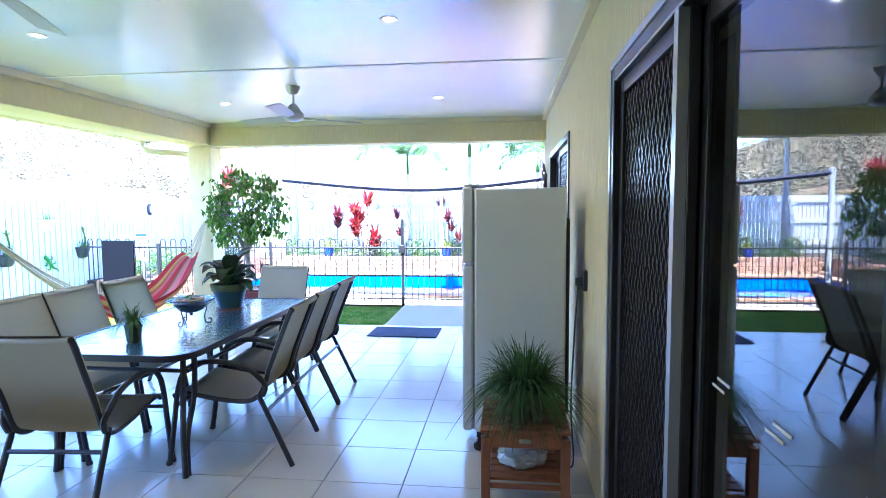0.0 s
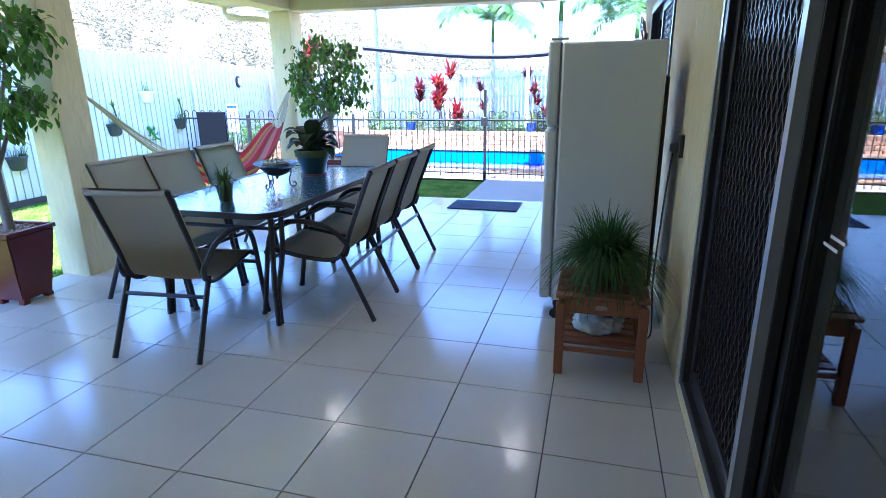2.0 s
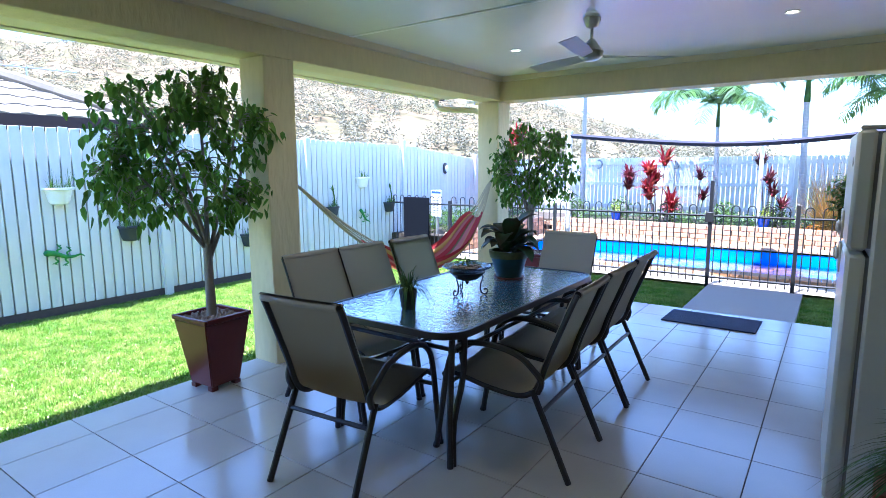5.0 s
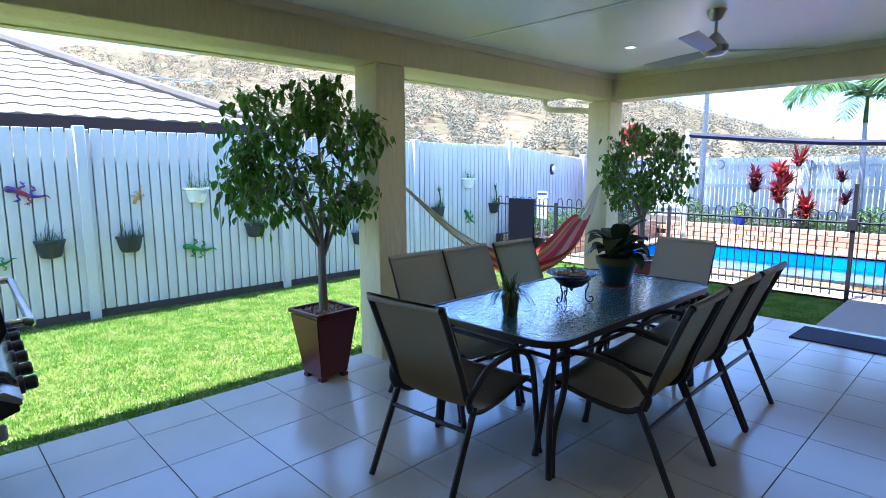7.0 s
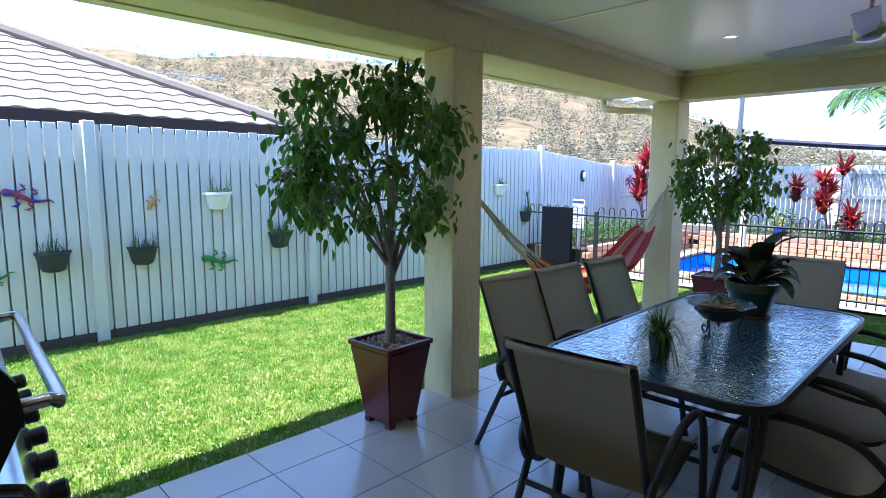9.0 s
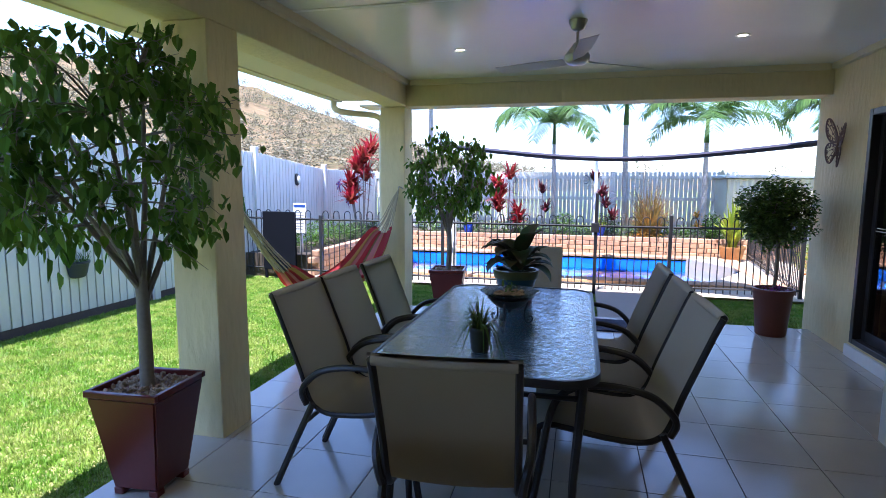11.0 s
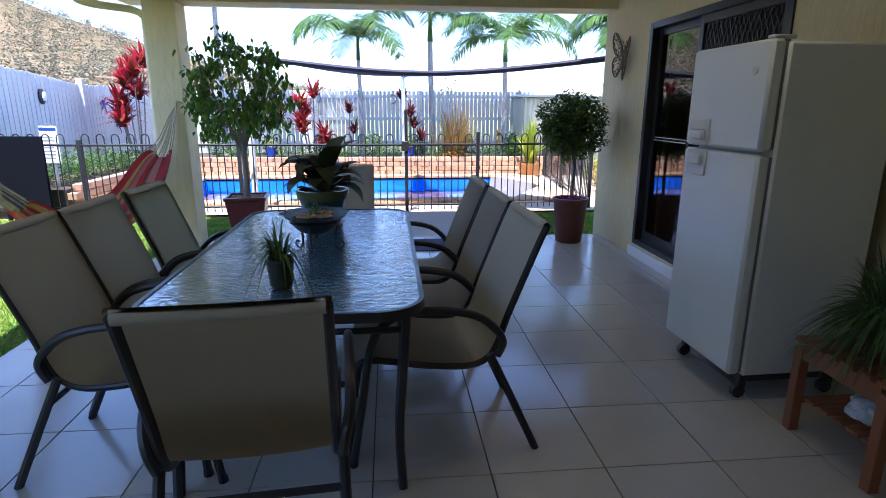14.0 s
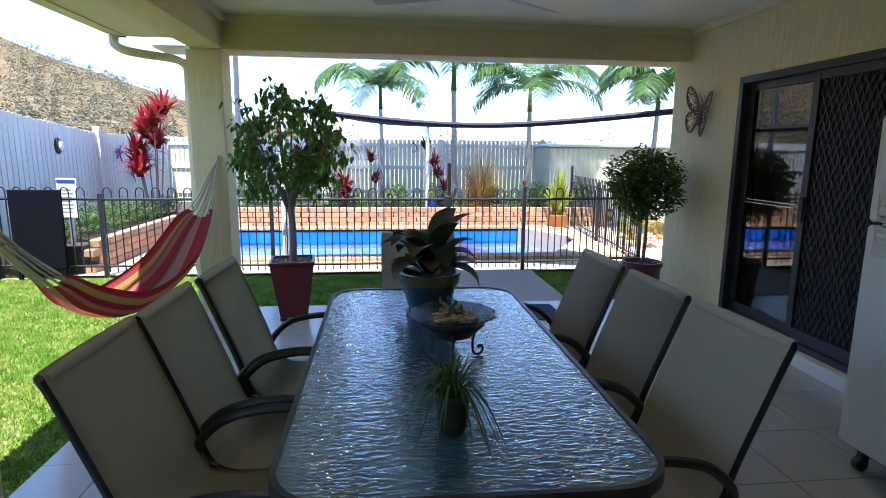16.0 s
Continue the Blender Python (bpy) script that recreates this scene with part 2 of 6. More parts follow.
HILL = material("dry_hill_grass", (0.20, 0.145, 0.085), 0.95, grain=0.35, spread=0.35, stain=0.06, dirt=0.25, bump=0.0, second=(0.13, 0.11, 0.06), second_scale=0.12, spec=0.0)
HILL_TREE = leaf_material("dry_eucalypt_leaf", (0.155, 0.155, 0.095), (0.19, 0.165, 0.12), 0.25, 0.9)
LIZ_BLUE = material("blue_enamel", (0.015, 0.03, 0.28), 0.45, grain=60, spread=0.1, second=(0.25, 0.03, 0.05), second_scale=9)
LIZ_GOLD = material("gold_enamel", (0.50, 0.25, 0.04), 0.35, grain=60, spread=0.1)
LIZ_GREEN = material("green_enamel", (0.012, 0.14, 0.035), 0.45, grain=60, spread=0.1, second=(0.03, 0.20, 0.02), second_scale=12)
LAMP_GLOW = bpy.data.materials.new("downlight_lens")
LAMP_GLOW.use_nodes = True
LAMP_GLOW.node_tree.nodes["Principled BSDF"].inputs["Emission Color"].default_value = (1.0, 0.86, 0.62, 1)
LAMP_GLOW.node_tree.nodes["Principled BSDF"].inputs["Emission Strength"].default_value = 9.0

# ---- builders ----
def mesh_from(bm, name, mat, smooth=False):
    me = bpy.data.meshes.new(name)
    bm.to_mesh(me)
    bm.free()
    for m in (mat if isinstance(mat, (list, tuple)) else [mat]):
        me.materials.append(m)
    if smooth:
        me.shade_smooth()
        me.set_sharp_from_angle(angle=radians(40))
    return me

def part(name, bm, mat, parent=None, label="", smooth=True):
    ob = new(name, mesh_from(bm, name, mat, smooth))
    ob.parent = parent
    if label:
        ob["label"] = label
    return ob

def thing(name, label, category, m=None, group="", kind=""):
    ob = tagged(new(name), label, category, group, kind)
    ob.empty_display_size = 0.1
    if m is not None:
        ob.matrix_basis = m
    return ob

def setting(name, bm, mat, label, category, smooth=False):
    return tagged(part(name, bm, mat, None, "", smooth), label, category, "", "structure")

def piece(name, me, parent, m):
    ob = new(name, me)
    ob.parent = parent
    ob.matrix_basis = m
    return ob

def box(bm, x0, y0, z0, x1, y1, z1, bevel=0.0, seg=1):
    vs = bmesh.ops.create_cube(bm, size=1.0)["verts"]
    for v in vs:
        v.co = Vector((x0 + (v.co.x + 0.5) * (x1 - x0), y0 + (v.co.y + 0.5) * (y1 - y0), z0 + (v.co.z + 0.5) * (z1 - z0)))
    if bevel:
        es = list({e for v in vs for e in v.link_edges})
        bmesh.ops.bevel(bm, geom=es, offset=bevel, segments=seg, affect="EDGES", profile=0.6)
    return bm

def boxes(*rows, bevel=0.0):
    bm = bmesh.new()
    for r in rows:
        box(bm, *r, bevel=bevel)
    return bm

def tube(bm, pts, r, n=8, closed=False, flat=1.0, taper=None):
    """A tube along pts; r may shrink to taper at the end; flat squeezes it sideways."""
    pts = [Vector(p) for p in pts]
    rings, up = [], Vector((0.31, 0.17, 0.93))
    for i, p in enumerate(pts):
        a, b = pts[i - 1] if (i or closed) else p, pts[(i + 1) % len(pts)] if (i < len(pts) - 1 or closed) else p
        d = (b - a).normalized()
        if i == 0 and abs(d.dot(up)) > 0.9:
            up = Vector((1, 0.1, 0))
        s = d.cross(up).normalized()
        u = s.cross(d).normalized()
        up = u
        rr = r if taper is None else r + (taper - r) * i / max(1, len(pts) - 1)
        rings.append([bm.verts.new(p + s * (rr * flat * math.cos(2 * math.pi * k / n)) + u * (rr * math.sin(2 * math.pi * k / n))) for k in range(n)])
    m = len(rings)
    for i in range(m if closed else m - 1):
        a, b = rings[i], rings[(i + 1) % m]
        for k in range(n):
            bm.faces.new((a[k], a[(k + 1) % n], b[(k + 1) % n], b[k]))
    if not closed:
        bm.faces.new(rings[0][::-1])
        bm.faces.new(rings[-1])
    return bm

def smooth_line(pts, steps=5):
    """Points on a Catmull-Rom line through pts."""
    p = [Vector(q) for q in pts]
    out = []
    for i in range(len(p) - 1):
        a, b, c, d = p[max(i - 1, 0)], p[i], p[i + 1], p[min(i + 2, len(p) - 1)]
        for k in range(steps):
            t = k / steps
            out.append(0.5 * ((2 * b) + (c - a) * t + (2 * a - 5 * b + 4 * c - d) * t * t + (3 * b - a - 3 * c + d) * t ** 3))
    return out + [p[-1]]

def lathe(bm, profile, n=24, at=(0, 0, 0)):
    rings = []
    for r, z in profile:
        rings.append([bm.verts.new((at[0] + r * math.cos(2 * math.pi * k / n), at[1] + r * math.sin(2 * math.pi * k / n), at[2] + z)) for k in range(n)])
    for a, b in zip(rings, rings[1:]):
        for k in range(n):
            bm.faces.new((a[k], a[(k + 1) % n], b[(k + 1) % n], b[k]))
    bm.faces.new(rings[0][::-1])
    bm.faces.new(rings[-1])
    return bm

def slab(bm, outline, z0, z1):
    """A plate with the given outline (counter-clockwise), from z0 to z1."""
    a = [bm.verts.new((x, y, z0)) for x, y in outline]
    b = [bm.verts.new((x, y, z1)) for x, y in outline]
    bm.faces.new(a[::-1])
    bm.faces.new(b)
    k = len(a)
    for i in range(k):
        bm.faces.new((a[i], a[(i + 1) % k], b[(i + 1) % k], b[i]))
    return bm

def round_rect(x0, y0, x1, y1, r, n=6):
    out = []
    for cx, cy, a in ((x1 - r, y0 + r, -90), (x1 - r, y1 - r, 0), (x0 + r, y1 - r, 90), (x0 + r, y0 + r, 180)):
        out += [(cx + r * math.cos(radians(a + 90 * k / n)), cy + r * math.sin(radians(a + 90 * k / n))) for k in range(n + 1)]
    return out

def frustum(bm, half0, half1, z0, z1):
    a = [bm.verts.new((sx * half0, sy * half0, z0)) for sx, sy in ((-1, -1), (1, -1), (1, 1), (-1, 1))]
    b = [bm.verts.new((sx * half1, sy * half1, z1)) for sx, sy in ((-1, -1), (1, -1), (1, 1), (-1, 1))]
    bm.faces.new(a[::-1])
    bm.faces.new(b)
    for i in range(4):
        bm.faces.new((a[i], a[(i + 1) % 4], b[(i + 1) % 4], b[i]))
    return bm

def leaves_mesh(name, mat, tips, size, seed, droop=0.5, slim=0.42, spread=1.0, ovate=False):
    """A mesh of folded leaves, one at each point of tips (numpy n x 3)."""
    rng = np.random.default_rng(seed)
    n = len(tips)
    az = rng.uniform(0, 2 * np.pi, n)
    pitch = -droop + rng.normal(0, 0.45 * spread, n)
    d = np.stack([np.cos(az) * np.cos(pitch), np.sin(az) * np.cos(pitch), np.sin(pitch)], 1)
    side = np.stack([-np.sin(az), np.cos(az), rng.normal(0, 0.4, n)], 1)
    side /= np.linalg.norm(side, axis=1, keepdims=True)
    up = np.cross(d, side)
    s = (size * rng.uniform(0.6, 1.25, n))[:, None]
    base = tips
    mid = base + d * s * 0.45
    tip = base + d * s - up * s * 0.10 * -1
    l = mid + side * s * slim * 0.5 + up * s * 0.08
    r = mid - side * s * slim * 0.5 + up * s * 0.08
    if ovate:
        near, far = base + d * s * 0.26, base + d * s * 0.62
        wn, wf = side * s * slim * 0.46, side * s * slim * 0.40
        dip = up * s * 0.09
        verts = np.stack([base, near + wn + dip, far + wf + dip * 0.6, tip - up * s * 0.16, far - wf + dip * 0.6, near - wn + dip], 1).reshape(-1, 3)
        i = np.arange(n) * 6
        faces = np.concatenate([np.stack([i, i + 1, i + 2, i + 3], 1), np.stack([i, i + 3, i + 4, i + 5], 1)])
    else:
        verts = np.stack([base, l, tip, r], 1).reshape(-1, 3)
        i = np.arange(n) * 4
        faces = np.concatenate([np.stack([i, i + 1, i + 2], 1), np.stack([i, i + 2, i + 3], 1)])
    me = bpy.data.meshes.new(name)
    me.from_pydata(verts.tolist(), [], faces.tolist())
    me.materials.append(mat)
    return me

def blades_mesh(name, mat, n, length, width, arch, seed, base_r=0.04, lift=0.9, z0=0.0, spread=0.35, seg=6, least=0.1, fall=0.675):
    """A tuft of arching strap leaves from one base."""
    rng = np.random.default_rng(seed)
    verts, faces = [], []
    for i in range(n):
        a = rng.uniform(0, 2 * np.pi)
        L = length * rng.uniform(0.6, 1.15)
        out = rng.uniform(least, 1.0) * arch
        b = np.array([math.cos(a) * base_r * rng.uniform(0, 1), math.sin(a) * base_r * rng.uniform(0, 1), z0])
        tw = a + rng.normal(0, spread)
        for k in range(seg + 1):
            t = k / seg
            rad = L * out * t * (0.6 + 0.4 * t)
            h = L * lift * (t * (1.25 - out * 0.45) - fall * out * t * t)
            c = b + np.array([math.cos(tw) * rad, math.sin(tw) * rad, h])
            w = width * (1 - t) ** 0.6 * 0.5 + 0.0006
            s = np.array([-math.sin(tw), math.cos(tw), 0]) * w
            verts += [c - s, c + s]
        o = i * 2 * (seg + 1)
        faces += [(o + 2 * k, o + 2 * k + 1, o + 2 * k + 3, o + 2 * k + 2) for k in range(seg)]
    me = bpy.data.meshes.new(name)
    me.from_pydata([tuple(v) for v in verts], [], faces)
    me.materials.append(mat)
    me.shade_smooth()
    return me

def mesh_part(name, me, parent, label=""):
    ob = new(name, me)
    ob.parent = parent
    if label:
        ob["label"] = label
    return ob

# ---- setting: ground, slab, walls, ceiling ----
PX0, PX1, PY0, PY1 = -5.40, 0.80, 10.95, 13.75     # pool
def sheet(bm, x0, x1, y0, y1, hx0, hx1, hy0, hy1, z):
    xs, ys = (x0, hx0, hx1, x1), (y0, hy0, hy1, y1)
    grid = [[bm.verts.new((x, y, z)) for y in ys] for x in xs]
    for i in range(3):
        for j in range(3):
            if (i, j) != (1, 1):
                bm.faces.new((grid[i][j], grid[i + 1][j], grid[i + 1][j + 1], grid[i][j + 1]))
    return bm
setting("ground", sheet(bmesh.new(), -1500, 1500, -1500, 1500, PX0, PX1, PY0, PY1, -0.06), LAWN, "mown green lawn reaching into dry distance", "ground")
setting("pavement", sheet(bmesh.new(), -6.1, 2.6, 9.98, 14.35, PX0, PX1, PY0, PY1, -0.02), PAVING, "pale sandstone paving around the pool", "paving")
setting("floor", boxes((-4.03, -1.5, -0.25, 0.45, 8.40, -0.008)), GROUT, "patio slab with dark grout joints", "floor")

setting("ceiling", boxes((-4.0, -1.5, 2.585, 0.45, 8.50, 2.66)), CEILING_PAINT, "satin white patio ceiling sheets", "ceiling")
bm = bmesh.new()
for y in (0.45, 3.05, 5.65):
    box(bm, -3.72, y - 0.02, 2.581, 0.44, y + 0.02, 2.584)
setting("trim", bm, WHITE_TRIM, "flat white joint strips on the ceiling", "trim")
bm = boxes((-3.772, -1.48, 2.53, -3.72, 8.22, 2.5845), (0.40, -1.48, 2.53, 0.447, 8.22, 2.5845), (-3.71, 8.205, 2.53, 0.39, 8.262, 2.5845))
setting("trim_cornice", bm, SMOOTH_CREAM, "cream cornice moulding along the ceiling edge", "trim")

D1 = (0.9, 3.98, 0.10, 2.10)      # door openings: y0, y1, z0, z1
D2 = (5.70, 7.50, 0.12, 2.075)
XW, XB = 0.45, 0.68
bm = boxes((XW, -1.5, -0.2, XB, D1[0], 2.66), (XW, D1[0], D1[3], XB, D1[1], 2.66), (XW, D1[0], -0.2, XB, D1[1], D1[2]),
           (XW, D1[1], -0.2, XB, D2[0], 2.66), (XW, D2[0], D2[3], XB, D2[1], 2.66), (XW, D2[0], -0.2, XB, D2[1], D2[2]), (XW, D2[1], -0.2, XB, 8.55, 2.66))
bmesh.ops.remove_doubles(bm, verts=bm.verts, dist=1e-4)
setting("wall_east", bm, RENDER_WALL, "cream textured house wall with two door openings", "wall")
setting("wall_south", boxes((-4.03, -1.72, -0.2, XB, -1.5, 2.66)), RENDER_WALL, "cream textured end wall of the patio", "wall")
setting("wall_north", boxes((XB, 8.35, -0.2, 9.0, 8.55, 2.66)), RENDER_WALL, "cream textured back wall of the house", "wall")
# room box added behind the doors; wall grey stands in for indoor dimness
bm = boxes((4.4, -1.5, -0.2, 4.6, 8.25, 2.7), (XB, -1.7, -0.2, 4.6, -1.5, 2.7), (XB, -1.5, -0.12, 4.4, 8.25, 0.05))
setting("wall_inside", bm, material("darkened_interior_grey", (0.30, 0.28, 0.25), 0.9), "plain box walls added behind the glass, greyed for indoor dimness", "wall")
setting("ceiling_inside", boxes((XB, -1.5, 2.6, 4.4, 8.25, 2.7)), SMOOTH_CREAM, "plain ceiling of the box added behind the glass", "ceiling")

# out-of-view wall added to cut west light and darken the south floor
setting("wall_west", boxes((-4.05, -1.5, -0.2, -3.80, 1.3, 2.314)), RENDER_WALL, "unseen cream wall added to block light from the west", "wall")
def curtain(y0, y1, x):
    c = thing("curtain", "pale grey pleated curtain hanging behind the glass door", "curtain", pose(x, y0, 0.06))
    bm = bmesh.new()
    rows = []
    n = int((y1 - y0) / 0.018)
    for k in range(n + 1):
        y = (y1 - y0) * k / n
        d = 0.022 * math.sin(2 * math.pi * y / 0.145) + 0.006 * math.sin(y * 23)
        rows.append((bm.verts.new((d * 1.25, y, 0.0)), bm.verts.new((d, y, 1.1)), bm.verts.new((d * 0.8, y, 2.12))))
    for a, b in zip(rows, rows[1:]):
        bm.faces.new((a[0], b[0], b[1], a[1])); bm.faces.new((a[1], b[1], b[2], a[2]))
    bmesh.ops.solidify(bm, geom=bm.faces[:], thickness=0.002)
    part("drape", bm, material("pale_grey_curtain_cloth", (0.26, 0.28, 0.29), 0.9, grain=300, spread=0.08, bump=0.1), c)
    part("rod", tube(bmesh.new(), [(0, -0.1, 2.14), (0, y1 - y0 + 0.1, 2.14)], 0.012, 8), GREY_ALU, c)
curtain(0.95, 2.72, 0.76)

# beams, columns, eaves
setting("beam_north", boxes((-4.04, 8.265, 2.305, 0.449, 8.545, 2.60), bevel=0.006), RENDER_WALL, "cream rendered beam over the pool side", "beam")
setting("beam_west", boxes((-4.045, -1.5, 2.315, -3.775, 8.262, 2.60), bevel=0.006), RENDER_WALL, "cream rendered beam over the lawn side", "beam")
for nm, r in (("column_1", (-4.05, 4.80, -0.2, -3.77, 5.08, 2.314)), ("column_2", (-4.08, 8.255, -0.2, -3.79, 8.55, 2.304))):
    setting(nm, boxes(r, bevel=0.006), RENDER_WALL, "square cream textured rendered column", "column")
setting("ceiling_eave", boxes((-4.46, -1.7, 2.36, -4.047, 8.10, 2.38), (-4.46, 8.552, 2.36, 1.2, 8.95, 2.38)), SMOOTH_CREAM, "white soffit sheets under the eave", "soffit")
setting("roof", boxes((-4.48, -1.7, 2.68, 9.0, 9.0, 2.76)), ROOF_TILE, "roof over the patio", "roof")
def gutter(length):
    bm = bmesh.new()
    prof = [(0, 0.11), (0, 0.0), (-0.10, 0.0), (-0.12, 0.06), (-0.12, 0.12), (-0.11, 0.12), (-0.11, 0.06), (-0.09, 0.01), (-0.01, 0.01), (-0.01, 0.11)]
    a = [bm.verts.new((x, 0, z)) for x, z in prof]
    b = [bm.verts.new((x, length, z)) for x, z in prof]
    for i in range(len(prof)):
        j = (i + 1) % len(prof)
        bm.faces.new((a[i], a[j], b[j], b[i]))
    bm.faces.new(a[::-1]); bm.faces.new(b)
    return bm
g = thing("gutter", "cream eave gutter with a dark end and white downpipe", "gutter", pose(-4.46, -1.7, 2.35))
part("trough", gutter(9.74), SMOOTH_CREAM, g, smooth=False)
part("end_cap", boxes((-0.125, 9.74, -0.005, 0.0, 9.77, 0.13), bevel=0.004), FRAME, g, "dark gutter end cap")
bm = bmesh.new()
tube(bm, smooth_line([(-0.06, 9.68, 0.0), (-0.06, 9.68, -0.07), (0.0, 9.70, -0.11), (0.10, 9.82, -0.12), (0.26, 10.05, -0.12), (0.325, 10.13, -0.17), (0.33, 10.14, -0.3), (0.33, 10.14, -2.37)], 4), 0.035, 10)
part("downpipe", bm, SMOOTH_CREAM, g)

# ---- sliding doors ----
def sliding_door(name, y0, y1, z0, z1, split, screen_far):
    d = tagged(thing(name, "dark aluminium sliding door with glass and diamond security screen", "door"), kind="structure")
    w = 0.055
    part("door_frame", boxes((XW - 0.012, y0, z0, XB - 0.05, y0 + w, z1), (XW - 0.012, y1 - w, z0, XB - 0.05, y1, z1), (XW - 0.012, y0 + w, z1 - w, XB - 0.05, y1 - w, z1), (XW - 0.012, y0 + w, z0, XB - 0.05, y1 - w, z0 + 0.045), bevel=0.004), DARK_ALU, d)
    g0, g1 = (y0 + w, split) if screen_far else (split, y1 - w)
    s0, s1 = (split - 0.03, y1 - w) if screen_far else (y0 + w, split + 0.03)
    def leaf(label, a, b, x, mat):
        st = 0.06
        return part(label, boxes((x, a, z0 + 0.045, x + 0.03, a + st, z1 - w), (x, b - st, z0 + 0.045, x + 0.03, b, z1 - w), (x, a + st, z1 - w - st, x + 0.03, b - st, z1 - w), (x, a + st, z0 + 0.045, x + 0.03, b - st, z0 + 0.13), bevel=0.003), mat, d)
    gf = leaf("glass_panel", g0, g1, XW + 0.052, DARK_ALU)
    pane = part("pane", boxes((XW + 0.062, g0 + 0.06, z0 + 0.13, XW + 0.068, g1 - 0.06, z1 - w - 0.06)), GLASS_DOOR, gf)
    pane.visible_shadow = False
    other = part("pane", boxes((XW + 0.15, s0 + 0.06, z0 + 0.13, XW + 0.156, s1 - 0.06, z1 - w - 0.06)), GLASS_DOOR, gf)
    other.visible_shadow = False
    bm = bmesh.new()
    for k in range(7):
        y = g0 + 0.12 + k * (g1 - g0 - 0.24) / 6.4
        for dz, dy in ((0.012, 0.0), (-0.012, 0.03)):
            box(bm, XW + 0.0600, y + dy, z0 + 0.98 + dz - 0.004, XW + 0.0612, y + dy + 0.075, z0 + 0.98 + dz + 0.003)
    part("safety_strip", bm, WHITE_TRIM, gf, "white dashed safety marks on the glass")
    sf = leaf("screen_panel", s0, s1, XW + 0.014, DARK_ALU)
    bm = bmesh.new()
    a, b, lo, hi = s0 + 0.06, s1 - 0.06, z0 + 0.13, z1 - w - 0.06
    step, rise, x = 0.052, 2.1, XW + 0.026
    for sgn in (1, -1):
        k = a - (hi - lo) / rise if sgn > 0 else a
        end = b if sgn > 0 else b + (hi - lo) / rise
        while k < end:
            ya, za, yb, zb = k, lo, k + sgn * (hi - lo) / rise, hi
            if sgn > 0:
                if ya < a: za += (a - ya) * rise; ya = a
                if yb > b: zb -= (yb - b) * rise; yb = b
            else:
                if ya > b: za += (ya - b) * rise; ya = b
                if yb < a: zb -= (a - yb) * rise; yb = a
            if zb - za > 0.01:
                e = 0.0035
                v = [bm.verts.new(p) for p in ((x, ya - e, za), (x, ya + e, za), (x, yb + e, zb), (x, yb - e, zb))]
                u = [bm.verts.new(p) for p in ((x + 0.008, ya - e, za), (x + 0.008, ya + e, za), (x + 0.008, yb + e, zb), (x + 0.008, yb - e, zb))]
                bm.faces.new(v[::-1]); bm.faces.new(u)
                for i in range(4):
                    bm.faces.new((v[i], v[(i + 1) % 4], u[(i + 1) % 4], u[i]))
            k += step
    part("diamond_grille", bm, DARK_ALU, sf, smooth=False)
    flyscreen = part("fly_screen", boxes((x + 0.012, a, lo, x + 0.013, b, hi)), MESH_DARK, sf, smooth=False)
    yy = s0 + 0.03 if screen_far else s1 - 0.03
    part("lock", boxes((XW + 0.0, yy - 0.02, 1.0, XW + 0.022, yy + 0.02, 1.18), bevel=0.004), BLACK_PLASTIC, sf)
    return d
sliding_door("door_1", *D1, 3.05, True)
sliding_door("door_2", *D2, 6.70, False)
bm = boxes((XW - 0.005, D1[0] - 0.03, D1[2] - 0.02, XW + 0.02, D1[1] + 0.02, D1[2] - 0.001), bevel=0.003)
setting("trim_sill", bm, GREY_ALU, "grey aluminium sill strip under the sliding door", "trim")
part("jamb_strip", boxes((XW - 0.016, D1[1] + 0.001, D1[2], XW + 0.01, D1[1] + 0.03, D1[3] + 0.03), (XW - 0.016, D1[0], D1[3] + 0.001, XW + 0.01, D1[1], D1[3] + 0.03), (XW - 0.016, 3.022, D1[2] + 0.1, XW + 0.0135, 3.06, D1[3] - 0.06)), GREY_ALU, bpy.data.objects["door_1"], "grey aluminium jamb strip", False)
setting("trim_step", boxes((XW - 0.03, D2[0] - 0.05, 0.0, XW - 0.001, D2[1] + 0.04, 0.10), bevel=0.004), WHITE_TRIM, "white sill step under the sliding door", "trim")

# ---- ceiling lights and fan ----
def downlight(x, y):
    d = thing("downlight", "small round recessed ceiling downlight, switched on", "ceiling light", pose(x, y, 2.585), "ceiling downlights")
    bm = lathe(bmesh.new(), [(0.032, -0.001), (0.048, -0.008), (0.052, -0.003), (0.052, 0.0)], 20)
    part("rim", bm, WHITE_TRIM, d)
    part("lens", lathe(bmesh.new(), [(0.001, -0.0015), (0.031, -0.0015), (0.031, -0.0012), (0.001, -0.0012)], 16), LAMP_GLOW, d, "glowing warm lens")
    return d
for x, y in DOWNLIGHTS:
    downlight(x, y)

